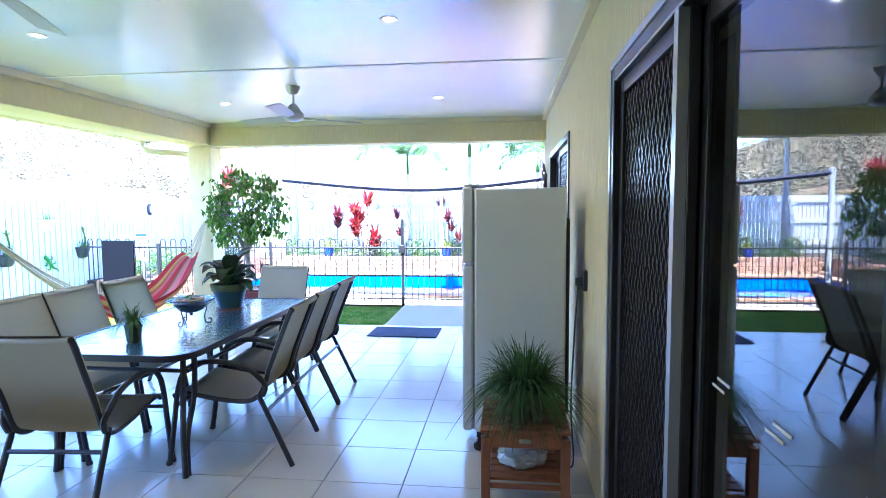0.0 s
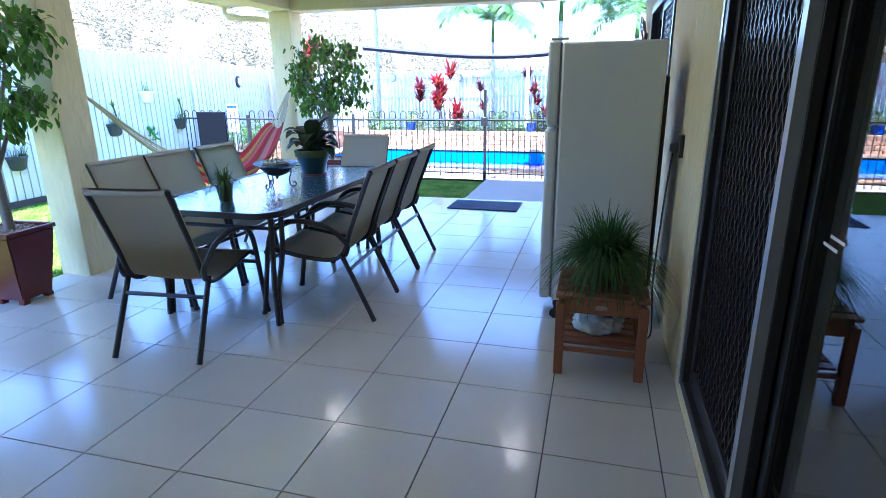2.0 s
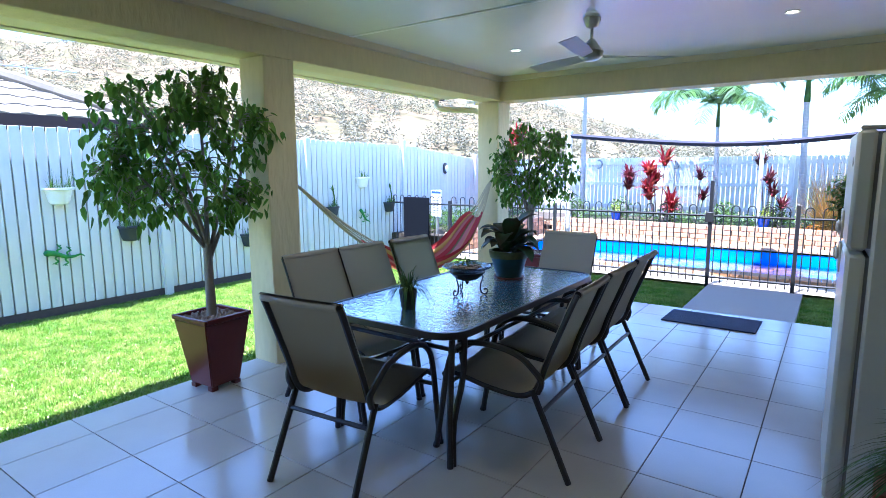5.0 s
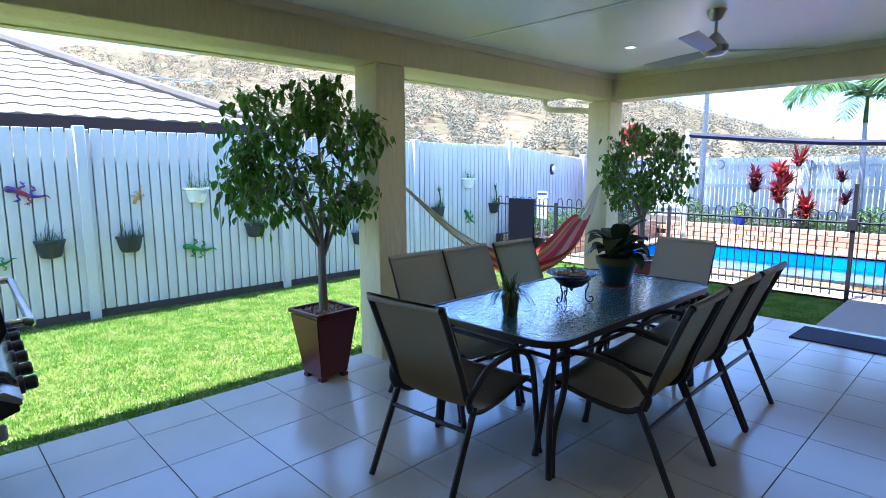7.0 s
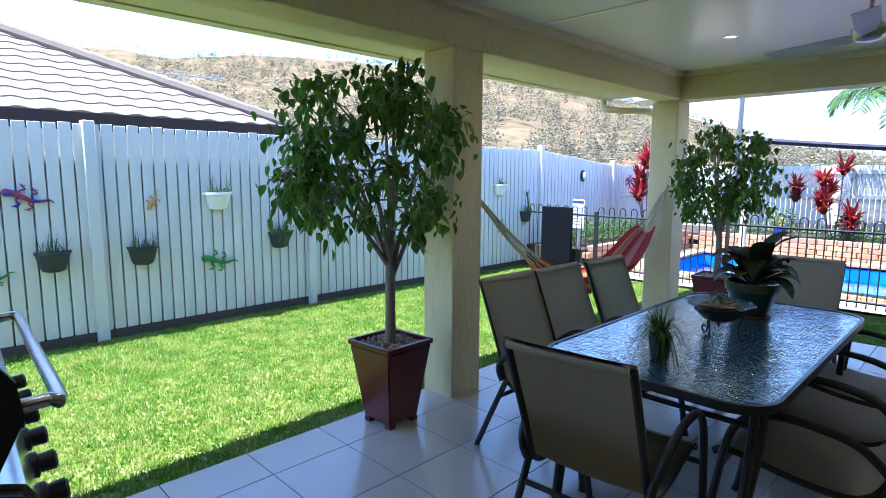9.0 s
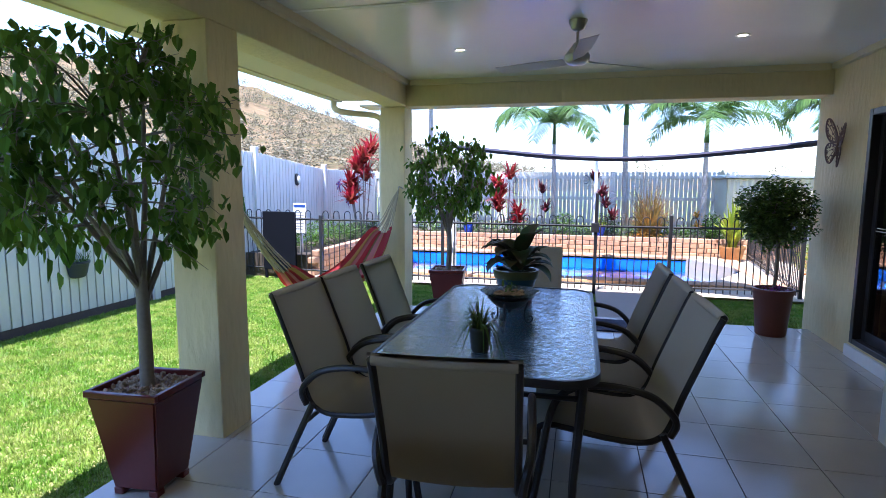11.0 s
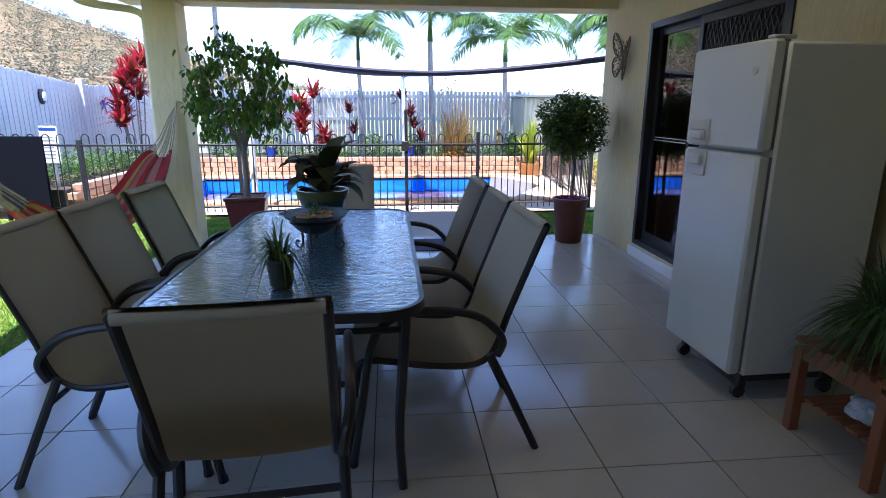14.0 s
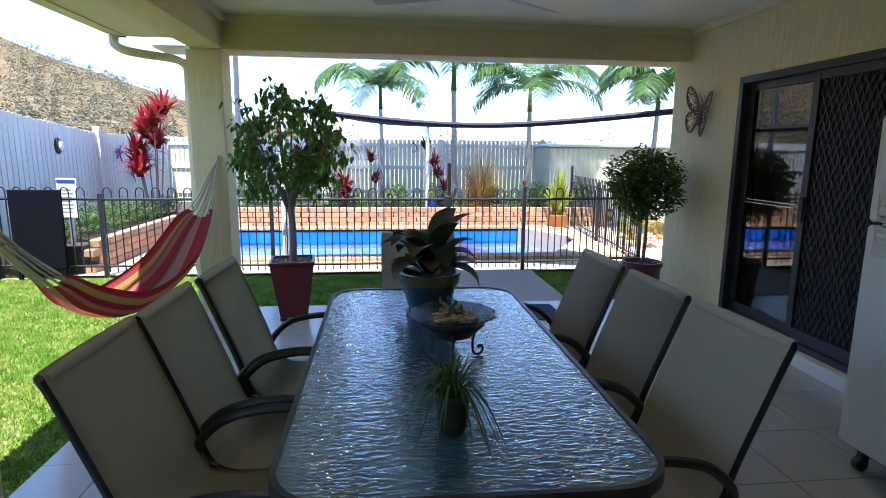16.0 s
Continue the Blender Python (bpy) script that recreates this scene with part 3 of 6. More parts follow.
def ceiling_fan(x, y, turn):
    f = thing("ceiling_fan", "brushed steel ceiling fan with three metal blades, at rest", "ceiling fan", pose(x, y, 2.585, 0, 0, turn), "patio ceiling fans")
    part("canopy", lathe(bmesh.new(), [(0.02, -0.075), (0.045, -0.06), (0.062, -0.02), (0.065, 0.0)], 20), CHROME, f)
    part("rod", lathe(bmesh.new(), [(0.011, -0.2), (0.011, -0.06)], 12), CHROME, f)
    part("motor", lathe(bmesh.new(), [(0.02, -0.305), (0.06, -0.295), (0.085, -0.27), (0.088, -0.235), (0.06, -0.20), (0.035, -0.165), (0.02, -0.15)], 28), CHROME, f)
    for k in range(3):
        bm = bmesh.new()
        cols = []
        for i in range(9):
            r = 0.09 + i * 0.068
            w = 0.035 + 0.022 * min(1, i / 3)
            cols.append([bm.verts.new((r, s * w, -0.272 + s * 0.014 + dz)) for s in (-1, 1) for dz in (0, 0.004)])
        for a, b in zip(cols, cols[1:]):
            for i, j in ((0, 1), (1, 3), (3, 2), (2, 0)):
                bm.faces.new((a[i], a[j], b[j], b[i]))
        bm.faces.new((cols[0][0], cols[0][2], cols[0][3], cols[0][1])); bm.faces.new((cols[-1][1], cols[-1][3], cols[-1][2], cols[-1][0]))
        bmesh.ops.rotate(bm, verts=bm.verts, cent=(0, 0, 0), matrix=Matrix.Rotation(radians(120 * k), 3, "Z"))
        part("blade", bm, FAN_BLADE, f, smooth=False)
    return f
ceiling_fan(-1.89, 6.28, -83)
ceiling_fan(-1.80, 3.22, 112)

# ---- table ----
t = thing("dining_table", "rectangular patio table with rippled glass top and dark metal frame", "table", pose(-2.215, 5.175, 0))
TX, TY = 0.48, 0.95
part("tabletop", slab(bmesh.new(), round_rect(-TX + 0.012, -TY + 0.012, TX - 0.012, TY - 0.012, 0.15), 0.714, 0.720), GLASS_TABLE, t, "rippled glass top, blue put in for sky reflection", False)
bm = bmesh.new()
ring = round_rect(-TX, -TY, TX, TY, 0.16, 8)
sec = [(-0.012, 0.724), (0.004, 0.724), (0.006, 0.690), (-0.004, 0.686), (-0.014, 0.690), (-0.014, 0.712)]
cx = []
for k, (x, y) in enumerate(ring):
    dirv = Vector((x - max(-TX + 0.16, min(TX - 0.16, x)), y - max(-TY + 0.16, min(TY - 0.16, y)), 0)).normalized()
    cx.append([bm.verts.new((x + dirv.x * o, y + dirv.y * o, z)) for o, z in sec])
for i in range(len(cx)):
    a, b = cx[i], cx[(i + 1) % len(cx)]
    for k in range(len(sec)):
        bm.faces.new((a[k], b[k], b[(k + 1) % len(sec)], a[(k + 1) % len(sec)]))
part("rim", bm, FRAME, t)
for sx in (-1, 1):
    for sy in (-1, 1):
        for k, (dx, dy) in enumerate(((0.0, 0.0), (0.0, 0.11))):
            bm = tube(bmesh.new(), smooth_line([(sx * (0.42 - dx), sy * (0.87 - dy), 0.69), (sx * (0.405 - dx), sy * (0.86 - dy), 0.45), (sx * (0.39 - dx * 0.4), sy * (0.85 - dy * 0.35), 0.22), (sx * 0.40, sy * (0.86 - dy * 0.25), 0.0)], 4), 0.017, 8)
            part("leg", bm, FRAME, t)
for s in (-1, 1):
    part("stretcher", tube(bmesh.new(), [(-0.40, s * 0.80, 0.60), (0.40, s * 0.80, 0.60)], 0.012, 8), FRAME, t)
    part("rail", tube(bmesh.new(), [(s * 0.40, -0.80, 0.60), (s * 0.40, 0.80, 0.60)], 0.012, 8), FRAME, t)

# ---- chairs ----
RAIL = smooth_line([(0, -0.395, 0.925), (0, -0.372, 0.875), (0, -0.318, 0.74), (0, -0.255, 0.58), (0, -0.215, 0.46), (0, -0.175, 0.405), (0, -0.10, 0.378), (0, 0.05, 0.388), (0, 0.20, 0.415), (0, 0.29, 0.425), (0, 0.335, 0.40)], 4)
def sling(lo, hi, name, parent):
    """Woven cloth on the sitter's side of the rails, wrapped over the top bar."""
    bm = bmesh.new()
    line = [(p.y, p.z, (RAIL[min(i + 1, len(RAIL) - 1)] - RAIL[max(i - 1, 0)]).normalized()) for i, p in enumerate(RAIL)]
    pts = [(y - t.z * 0.016, z + t.y * 0.016) for y, z, t in line[lo:hi]]
    if lo == 0:
        pts = [(-0.408, 0.939), (-0.395, 0.946), (-0.381, 0.938)] + pts[1:]
    rows = []
    for y, z in pts:
        low = z < 0.44
        rows.append([bm.verts.new((0.238 * u, y - (0 if low else 0.010 * (1 - u * u)), z - (0.016 * (1 - u * u) if low else 0))) for u in np.linspace(-1, 1, 9)])
    for a, b in zip(rows, rows[1:]):
        for k in range(8):
            bm.faces.new((a[k], a[k + 1], b[k + 1], b[k]))
    bmesh.ops.solidify(bm, geom=bm.faces[:], thickness=0.003)
    return part(name, bm, SLING, parent)
def patio_chair():
    c = thing("patio_chair", "dark metal patio armchair with khaki woven sling seat", "chair", None, "chairs round the patio table")
    sling(0, 18, "backrest", c)
    sling(17, len(RAIL), "seat", c)
    for s in (-1, 1):
        part("side_rail", tube(bmesh.new(), [(s * 0.228, p.y, p.z) for p in RAIL], 0.015, 8, flat=0.8), FRAME, c)
        arm = smooth_line([(s * 0.272, 0.355, 0.0), (s * 0.272, 0.315, 0.25), (s * 0.272, 0.285, 0.45), (s * 0.272, 0.245, 0.56), (s * 0.272, 0.16, 0.618), (s * 0.272, 0.02, 0.628), (s * 0.272, -0.12, 0.60), (s * 0.268, -0.20, 0.54), (s * 0.252, -0.235, 0.48), (s * 0.245, -0.215, 0.42)], 4)
        part("armrest", tube(bmesh.new(), arm, 0.016, 8, flat=1.0), FRAME, c)
        part("rear_leg", tube(bmesh.new(), [(s * 0.245, -0.185, 0.43), (s * 0.248, -0.27, 0.25), (s * 0.254, -0.385, 0.0)], 0.016, 8), FRAME, c)
        part("foot", tube(bmesh.new(), [(s * 0.272, 0.356, 0.0), (s * 0.272, 0.3535, 0.018)], 0.019, 8), BLACK_PLASTIC, c)
    part("top_bar", tube(bmesh.new(), [(-0.228, -0.395, 0.925), (0.228, -0.395, 0.925)], 0.016, 8), FRAME, c)
    part("hem", tube(bmesh.new(), [(-0.224, -0.396, 0.925), (-0.1, -0.398, 0.924), (0.1, -0.398, 0.924), (0.224, -0.396, 0.925)], 0.0198, 12), SLING, c, "rolled cloth hem over the top bar")
    part("rear_bar", tube(bmesh.new(), [(-0.248, -0.235, 0.325), (0.248, -0.235, 0.325)], 0.012, 8), FRAME, c)
    part("front_bar", tube(bmesh.new(), [(-0.268, 0.30, 0.36), (0.268, 0.30, 0.36)], 0.012, 8), FRAME, c)
    return c
base = patio_chair()
base.matrix_basis = pose(-2.25, 4.125, 0, 0, 0, 5)
for x, y, a in ((-1.665, 4.75, 93), (-1.685, 5.28, 91), (-1.70, 5.825, 91), (-2.835, 4.69, -91), (-2.815, 5.17, -90), (-2.785, 5.69, -92), (-2.20, 6.36, 180)):
    copy_thing(base, pose(x, y, 0, 0, 0, a))

# ---- fridge ----
f = thing("fridge", "white two-door fridge freezer on castors with cream handles", "fridge", pose(0.022, 5.09, 0, 0, 0, 1.5))
FY = 0.292
part("body", boxes((-0.235, -FY, 0.13, 0.31, FY, 1.63), bevel=0.012), FRIDGE_WHITE, f)
for nm, z0, z1 in (("fridge_door", 0.14, 1.165), ("freezer_door", 1.18, 1.64)):
    d = part(nm, boxes((-0.31, -FY + 0.002, z0, -0.245, FY - 0.002, z1), bevel=0.014), FRIDGE_WHITE, f)
    part("seal", boxes((-0.247, -FY + 0.012, z0 + 0.01, -0.234, FY - 0.012, z1 - 0.01)), GREY_PLASTIC, d, "grey door seal", False)
    lo, hi = (1.035, 1.16) if z0 < 1 else (1.185, 1.31)
    part("handle", boxes((-0.318, 0.08, lo, -0.309, 0.24, hi), bevel=0.003), FRIDGE_TRIM, d, "cream recessed plastic handle")
    part("grip", boxes((-0.336, 0.10, hi - 0.075 if z0 < 1 else lo + 0.02, -0.317, 0.22, hi - 0.02 if z0 < 1 else lo + 0.075), bevel=0.012), FRIDGE_TRIM, d, "cream plastic grip")
part("badge", lathe(bmesh.new(), [(0.001, 0.0), (0.02, 0.0), (0.018, 0.004), (0.001, 0.005)], 16), FRIDGE_TRIM, f, "small oval badge").matrix_basis = pose(-0.310, -0.20, 1.52, 0, -90, 0)
part("hinge", boxes((-0.30, -FY + 0.01, 1.64, -0.20, -FY + 0.06, 1.655), bevel=0.004), FRIDGE_TRIM, f)
part("base_frame", boxes((-0.225, -FY + 0.02, 0.095, 0.30, FY - 0.02, 0.129)), BLACK_PLASTIC, f)
part("condenser", boxes((0.311, -FY + 0.03, 0.25, 0.335, FY - 0.03, 1.45), bevel=0.01), BLACK_PLASTIC, f, "black coil panel on the back")
for x in (-0.20, 0.26):
    for y in (-FY + 0.05, FY - 0.05):
        c = part("castor", boxes((x - 0.02, y - 0.018, 0.05, x + 0.02, y + 0.018, 0.096), bevel=0.004), BLACK_PLASTIC, f)
        part("wheel", tube(bmesh.new(), [(x - 0.012, y - 0.016, 0.032), (x - 0.012, y + 0.016, 0.032)], 0.032, 16), BLACK_PLASTIC, c)
bm = tube(bmesh.new(), smooth_line([(0.40, 4.74, 1.05), (0.38, 4.73, 0.75), (0.36, 4.68, 0.35), (0.37, 4.62, 0.06), (0.33, 4.64, 0.012), (0.26, 4.72, 0.012)], 5), 0.005, 6)
part("power_cord", bm, BLACK_PLASTIC, f, "thin black power cord").matrix_parent_inverse = pose(0.022, 5.09, 0, 0, 0, 1.5).inverted()
bm = boxes((0.425, 4.70, 1.03, 0.449, 4.78, 1.15), bevel=0.004)
so = tagged(part("power_socket", bm, BLACK_PLASTIC), "dark power socket with a plug on the wall", "socket")
part("plug", boxes((0.385, 4.725, 1.06, 0.425, 4.755, 1.10), bevel=0.004), BLACK_PLASTIC, so)

# ---- bench and grassy plant ----
b = thing("plant_bench", "small orange timber bench with slatted lower shelf", "bench", pose(0.08, 4.352, 0))
BX, BY = 0.195, 0.208
for sx in (-1, 1):
    for sy in (-1, 1):
        part("leg", boxes((sx * BX - 0.022, sy * BY - 0.022, 0, sx * BX + 0.022, sy * BY + 0.022, 0.385), bevel=0.003), BENCH_WOOD, b)
slat = mesh_from(boxes((-BX - 0.025, -0.03, -0.009, BX + 0.025, 0.03, 0.009), bevel=0.003), "slat", BENCH_WOOD)
for k in range(6):
    piece("top_slat", slat, b, pose(0, -0.20 + k * 0.08, 0.42))
shelf = mesh_from(boxes((-BX + 0.02, -0.028, -0.007, BX - 0.02, 0.028, 0.007), bevel=0.002), "shelf_slat", BENCH_WOOD)
for k in range(5):
    piece("shelf_slat", shelf, b, pose(0, -0.15 + k * 0.075, 0.155))
for s in (-1, 1):
    part("apron", boxes((-BX + 0.02, s * BY - 0.011, 0.335, BX - 0.02, s * BY + 0.011, 0.408), bevel=0.003), BENCH_WOOD, b)
    part("side_rail", boxes((s * BX - 0.011, -BY + 0.02, 0.335, s * BX + 0.011, BY - 0.02, 0.408), bevel=0.003), BENCH_WOOD, b)
    part("shelf_rail", boxes((-BX + 0.02, s * BY - 0.01, 0.125, BX - 0.02, s * BY + 0.01, 0.147), bevel=0.002), BENCH_WOOD, b)
part("label_plate", boxes((-0.03, -BY - 0.014, 0.36, 0.03, -BY - 0.011, 0.385), bevel=0.001), CHROME, b, "small metal plate")
gp = thing("potted_plant", "bushy strappy green grass plant in a low brown pot", "plant", pose(0.08, 4.352, 0.43))
part("pot", lathe(bmesh.new(), [(0.09, 0.0), (0.13, 0.11), (0.14, 0.115), (0.14, 0.13), (0.12, 0.13), (0.11, 0.10)], 20), TERRACOTTA, gp)
mesh_part("foliage", blades_mesh("foliage", GRASSY, 1300, 0.37, 0.008, 0.85, 4, 0.11, 0.95, 0.10, 0.35, 9, 0.25, 1.6), gp)
bm = bmesh.new()
bmesh.ops.create_icosphere(bm, subdivisions=4, radius=1)
for v in bm.verts:
    k = 1 + 0.25 * noise.noise(v.co * 2.3) + 0.10 * noise.noise(v.co * 7)
    v.co = Vector((v.co.x * 0.12 * k, v.co.y * 0.09 * k, max(-0.045, v.co.z * 0.065 * k)))
tagged(part("plastic_bag", bm, material("crumpled_clear_plastic", (0.62, 0.66, 0.70), 0.18, grain=25, spread=0.2, bump=0.9)), "crumpled clear plastic bag on the bench shelf", "bag").matrix_basis = pose(0.07, 4.33, 0.21)

# ---- square pots with trees ----
def tree_crown(seed, n, radii, centre, size, shell=0.55):
    rng = np.random.default_rng(seed)
    v = rng.normal(0, 1, (n, 3))
    v /= np.linalg.norm(v, axis=1, keepdims=True)
    lump = np.array([noise.noise(Vector(p) * 1.9 + Vector((seed, 0, 0))) for p in v])
    r = (shell + (1 - shell) * rng.uniform(0, 1, n) ** 0.6) * (1 + 0.30 * lump)
    keep = np.array([noise.noise(Vector(p * q * 4.2) + Vector((0, seed, 0))) for p, q in zip(v, r)]) > -0.16
    return (v * r[:, None] * np.array(radii) + np.array(centre))[keep]
def twig_tree(base, top, centre, radii, clusters, per, size, r0, seed):
    """Trunk, limbs and twigs as one mesh, and the places of leaves in bunches at the twigs' ends."""
    rng = random.Random(seed)
    nr = np.random.default_rng(seed)
    bm = bmesh.new()
    tube(bm, smooth_line([base, (base[0] + 0.012, base[1] - 0.01, base[2] + (top[2] - base[2]) * 0.5), top], 4), r0, 10, taper=r0 * 0.8)
    c, rd = Vector(centre), Vector(radii)
    mains = []
    for k in range(9):
        a = 2 * math.pi * k / 9 + rng.uniform(-0.25, 0.25)
        h = (0.75, -0.15, 0.35)[k % 3] + rng.uniform(-0.1, 0.1)
        w = math.sqrt(1 - h * h) * 0.62
        tip = c + Vector((rd.x * w * math.cos(a), rd.y * w * math.sin(a), rd.z * h * 0.8))
        s0 = Vector(top) + Vector((0, 0, rng.uniform(-0.14, 0.02)))
        line = smooth_line([s0, s0.lerp(tip, 0.45) + Vector((0.02 * math.cos(a), 0.02 * math.sin(a), 0.05)), tip], 5)
        tube(bm, line, r0 * 0.5, 7, taper=0.006)
        mains.append(line)
    pts = []
    made = 0
    while made < clusters:
        v = Vector((rng.gauss(0, 1), rng.gauss(0, 1), rng.gauss(0, 1))).normalized()
        if v.z < -0.86:
            continue
        made += 1
        k = rng.uniform(0.70, 1.0) * (1 + 0.22 * noise.noise(v * 2.1 + Vector((seed, 0, 0))))
        e = c + Vector((v.x * rd.x * k, v.y * rd.y * k, v.z * rd.z * k))
        q = min((p for line in mains for p in line[3:]), key=lambda p: (p - e).length)
        mid = q.lerp(e, 0.55) + Vector((rng.uniform(-0.03, 0.03), rng.uniform(-0.03, 0.03), 0.03))
        line = smooth_line([q, mid, e], 4)
        tube(bm, line, 0.006, 5, taper=0.0015)
        for j in range(3):
            b0 = line[rng.randint(3, 7)]
            tube(bm, [b0, b0 + Vector((rng.uniform(-0.1, 0.1), rng.uniform(-0.1, 0.1), rng.uniform(-0.08, 0.06)))], 0.0022, 4, taper=0.001)
        n = int(per * rng.uniform(0.5, 1.4))
        t = nr.uniform(0.35, 1.05, (n, 1))
        spread = nr.normal(0, 1, (n, 3)) * np.array((0.048, 0.048, 0.04))
        pts.append(np.array(mid)[None] * (1 - t) + np.array(e)[None] * t + spread)
    return bm, np.concatenate(pts)
def limbs(bm, base, top, centre, radii, n, seed, r0):
    rng = random.Random(seed)
    tube(bm, smooth_line([base, (base[0] + 0.012, base[1] - 0.01, base[2] + (top[2] - base[2]) * 0.5), top], 4), r0, 10, taper=r0 * 0.75)
    for k in range(n):
        a = 2 * math.pi * (k + rng.uniform(-0.3, 0.3)) / n
        h = rng.uniform(-0.25, 0.85)
        w = math.sqrt(max(0.1, 1 - h * h)) * rng.uniform(0.6, 0.9)
        tip = Vector((centre[0] + radii[0] * w * math.cos(a), centre[1] + radii[1] * w * math.sin(a), centre[2] + radii[2] * h))
        s = Vector(top) + Vector((0, 0, rng.uniform(-0.12, 0.03)))
        mid = s.lerp(tip, 0.5) + Vector((rng.uniform(-0.05, 0.05), rng.uniform(-0.05, 0.05), 0.04))
        line = smooth_line([s, mid, tip], 4)
        tube(bm, line, r0 * 0.42, 6, taper=0.003)
        for j in range(4):
            q = line[rng.randint(3, 7)]
            e = q + Vector((rng.uniform(-1, 1) * radii[0] * 0.45, rng.uniform(-1, 1) * radii[1] * 0.45, rng.uniform(-0.5, 0.7) * radii[2] * 0.5))
            tube(bm, smooth_line([q, q.lerp(e, 0.5) + Vector((0, 0, 0.02)), e], 3), 0.005, 5, taper=0.0015)
    return bm
def square_pot_tree(name, label, x, y, turn, half_base, half_rim, height, trunk_top, radii, cz, n, size, seed, lean=(0, 0)):
    tr = thing(name, label, "potted tree", pose(x, y, 0, 0, 0, turn), "maroon potted trees")
    bm = bmesh.new()
    frustum(bm, half_base, half_rim - 0.008, 0.03, height - 0.03)
    bmesh.ops.bevel(bm, geom=bm.edges[:], offset=0.008, segments=2, affect="EDGES")
    part("pot", bm, MAROON, tr, "square tapered glazed maroon pot")
    part("rim", boxes((-half_rim, -half_rim, height - 0.03, half_rim, -half_rim + 0.025, height), (-half_rim, half_rim - 0.025, height - 0.03, half_rim, half_rim, height), (-half_rim, -half_rim + 0.025, height - 0.03, -half_rim + 0.025, half_rim - 0.025, height), (half_rim - 0.025, -half_rim + 0.025, height - 0.03, half_rim, half_rim - 0.025, height), bevel=0.004), MAROON, tr)
    for sx in (-1, 1):
        for sy in (-1, 1):
            part("foot", boxes((sx * half_base * 0.8 - 0.025, sy * half_base * 0.8 - 0.025, 0, sx * half_base * 0.8 + 0.025, sy * half_base * 0.8 + 0.025, 0.032), bevel=0.004), MAROON, tr)
    rng = random.Random(seed)
    bm = bmesh.new()
    q = half_rim - 0.04
    for k in range(260):
        rr = rng.uniform(0.010, 0.02)
        vs = bmesh.ops.create_icosphere(bm, subdivisions=1, radius=1, matrix=Matrix.LocRotScale((rng.uniform(-q, q), rng.uniform(-q, q), height - 0.028 + rng.uniform(-0.004, 0.012)), Euler((rng.uniform(0, 3), rng.uniform(0, 3), 0)), (rr, rr * 0.75, rr * 0.55)))
    part("pebble_layer", bm, PEBBLE, tr, "tan pebbles covering the soil")
    centre = (lean[0], lean[1], cz)
    bm, tips = twig_tree((0, 0, height - 0.05), (0.0, 0.0, trunk_top), centre, radii, n, 10 if n > 140 else 15, size, 0.034, seed)
    part("trunk", bm, BARK, tr, "grey trunk with forking twiggy branches")
    mesh_part("crown", leaves_mesh("crown", FICUS, tips, size, seed, 1.05, 0.58, 0.9, True), tr, "drooping glossy dark green leaves")
    return tr
square_pot_tree("potted_fig", "weeping fig tree in a square maroon pot beside a column", -3.81, 4.30, 3, 0.115, 0.185, 0.52, 1.0, (0.63, 0.63, 0.57), 1.60, 185, 0.082, 3, (-0.11, -0.06))
square_pot_tree("potted_fig", "round-headed weeping fig in a square maroon pot beside the lawn", -3.22, 8.03, 6, 0.115, 0.19, 0.53, 1.02, (0.49, 0.49, 0.52), 1.50, 130, 0.072, 9, (0.02, 0.0))
tr = thing("potted_tree", "clipped small-leaved ball tree in a round brown pot", "potted tree", pose(0.015, 8.09, 0))
part("pot", lathe(bmesh.new(), [(0.125, 0.0), (0.135, 0.01), (0.17, 0.40), (0.185, 0.42), (0.185, 0.46), (0.165, 0.46), (0.155, 0.41)], 28), TERRACOTTA, tr, "round tapered maroon-brown pot")
part("soil", lathe(bmesh.new(), [(0.001, 0.415), (0.158, 0.415), (0.158, 0.425), (0.001, 0.43)], 20), SOIL, tr)
part("trunk", limbs(bmesh.new(), (0, 0, 0.40), (0.01, 0.0, 0.95), (0, 0, 1.2), (0.33, 0.33, 0.33), 9, 5, 0.018), BARK, tr)
mesh_part("crown", leaves_mesh("crown", TOPIARY, tree_crown(17, 9500, (0.37, 0.37, 0.36), (-0.03, 0, 1.18), 0.04, 0.15), 0.048, 18, 0.1, 0.5, 1.0, True), tr, "dense ball of small green leaves")

mesh_part("flower", leaves_mesh("flower", leaf_material("purple_petal", (0.35, 0.08, 0.35), (0.45, 0.15, 0.4), 0.4), np.random.default_rng(5).normal(0, 1, (60, 3)) * np.array((0.07, 0.05, 0.015)) + np.array((0, 0, 0.45)), 0.045, 7, -0.2, 0.6), tr, "mauve flowers at the trunk's foot")["kind"] = "stuff"

# ---- on the table ----
TZ = 0.7205
p = thing("potted_plant", "dark broad-leaved plant in a ribbed blue-green glazed pot", "plant", pose(-2.215, 5.65, TZ))
prof = [(0.085, 0.0)] + [(0.088 + 0.045 * k / 12 + (0.004 if k % 2 else 0), 0.008 + 0.165 * k / 12) for k in range(13)] + [(0.128, 0.174), (0.12, 0.16)]
part("pot", lathe(bmesh.new(), prof, 32), BLUE_GLAZE, p)
part("rim", lathe(bmesh.new(), [(0.122, 0.150), (0.138, 0.150), (0.142, 0.178), (0.145, 0.185), (0.145, 0.20), (0.126, 0.20), (0.122, 0.176)], 32), OLIVE_GLAZE, p, "olive glazed rim band")
part("saucer", lathe(bmesh.new(), [(0.09, 0.0), (0.105, 0.0), (0.11, 0.012), (0.092, 0.012)], 24), TERRACOTTA, p)
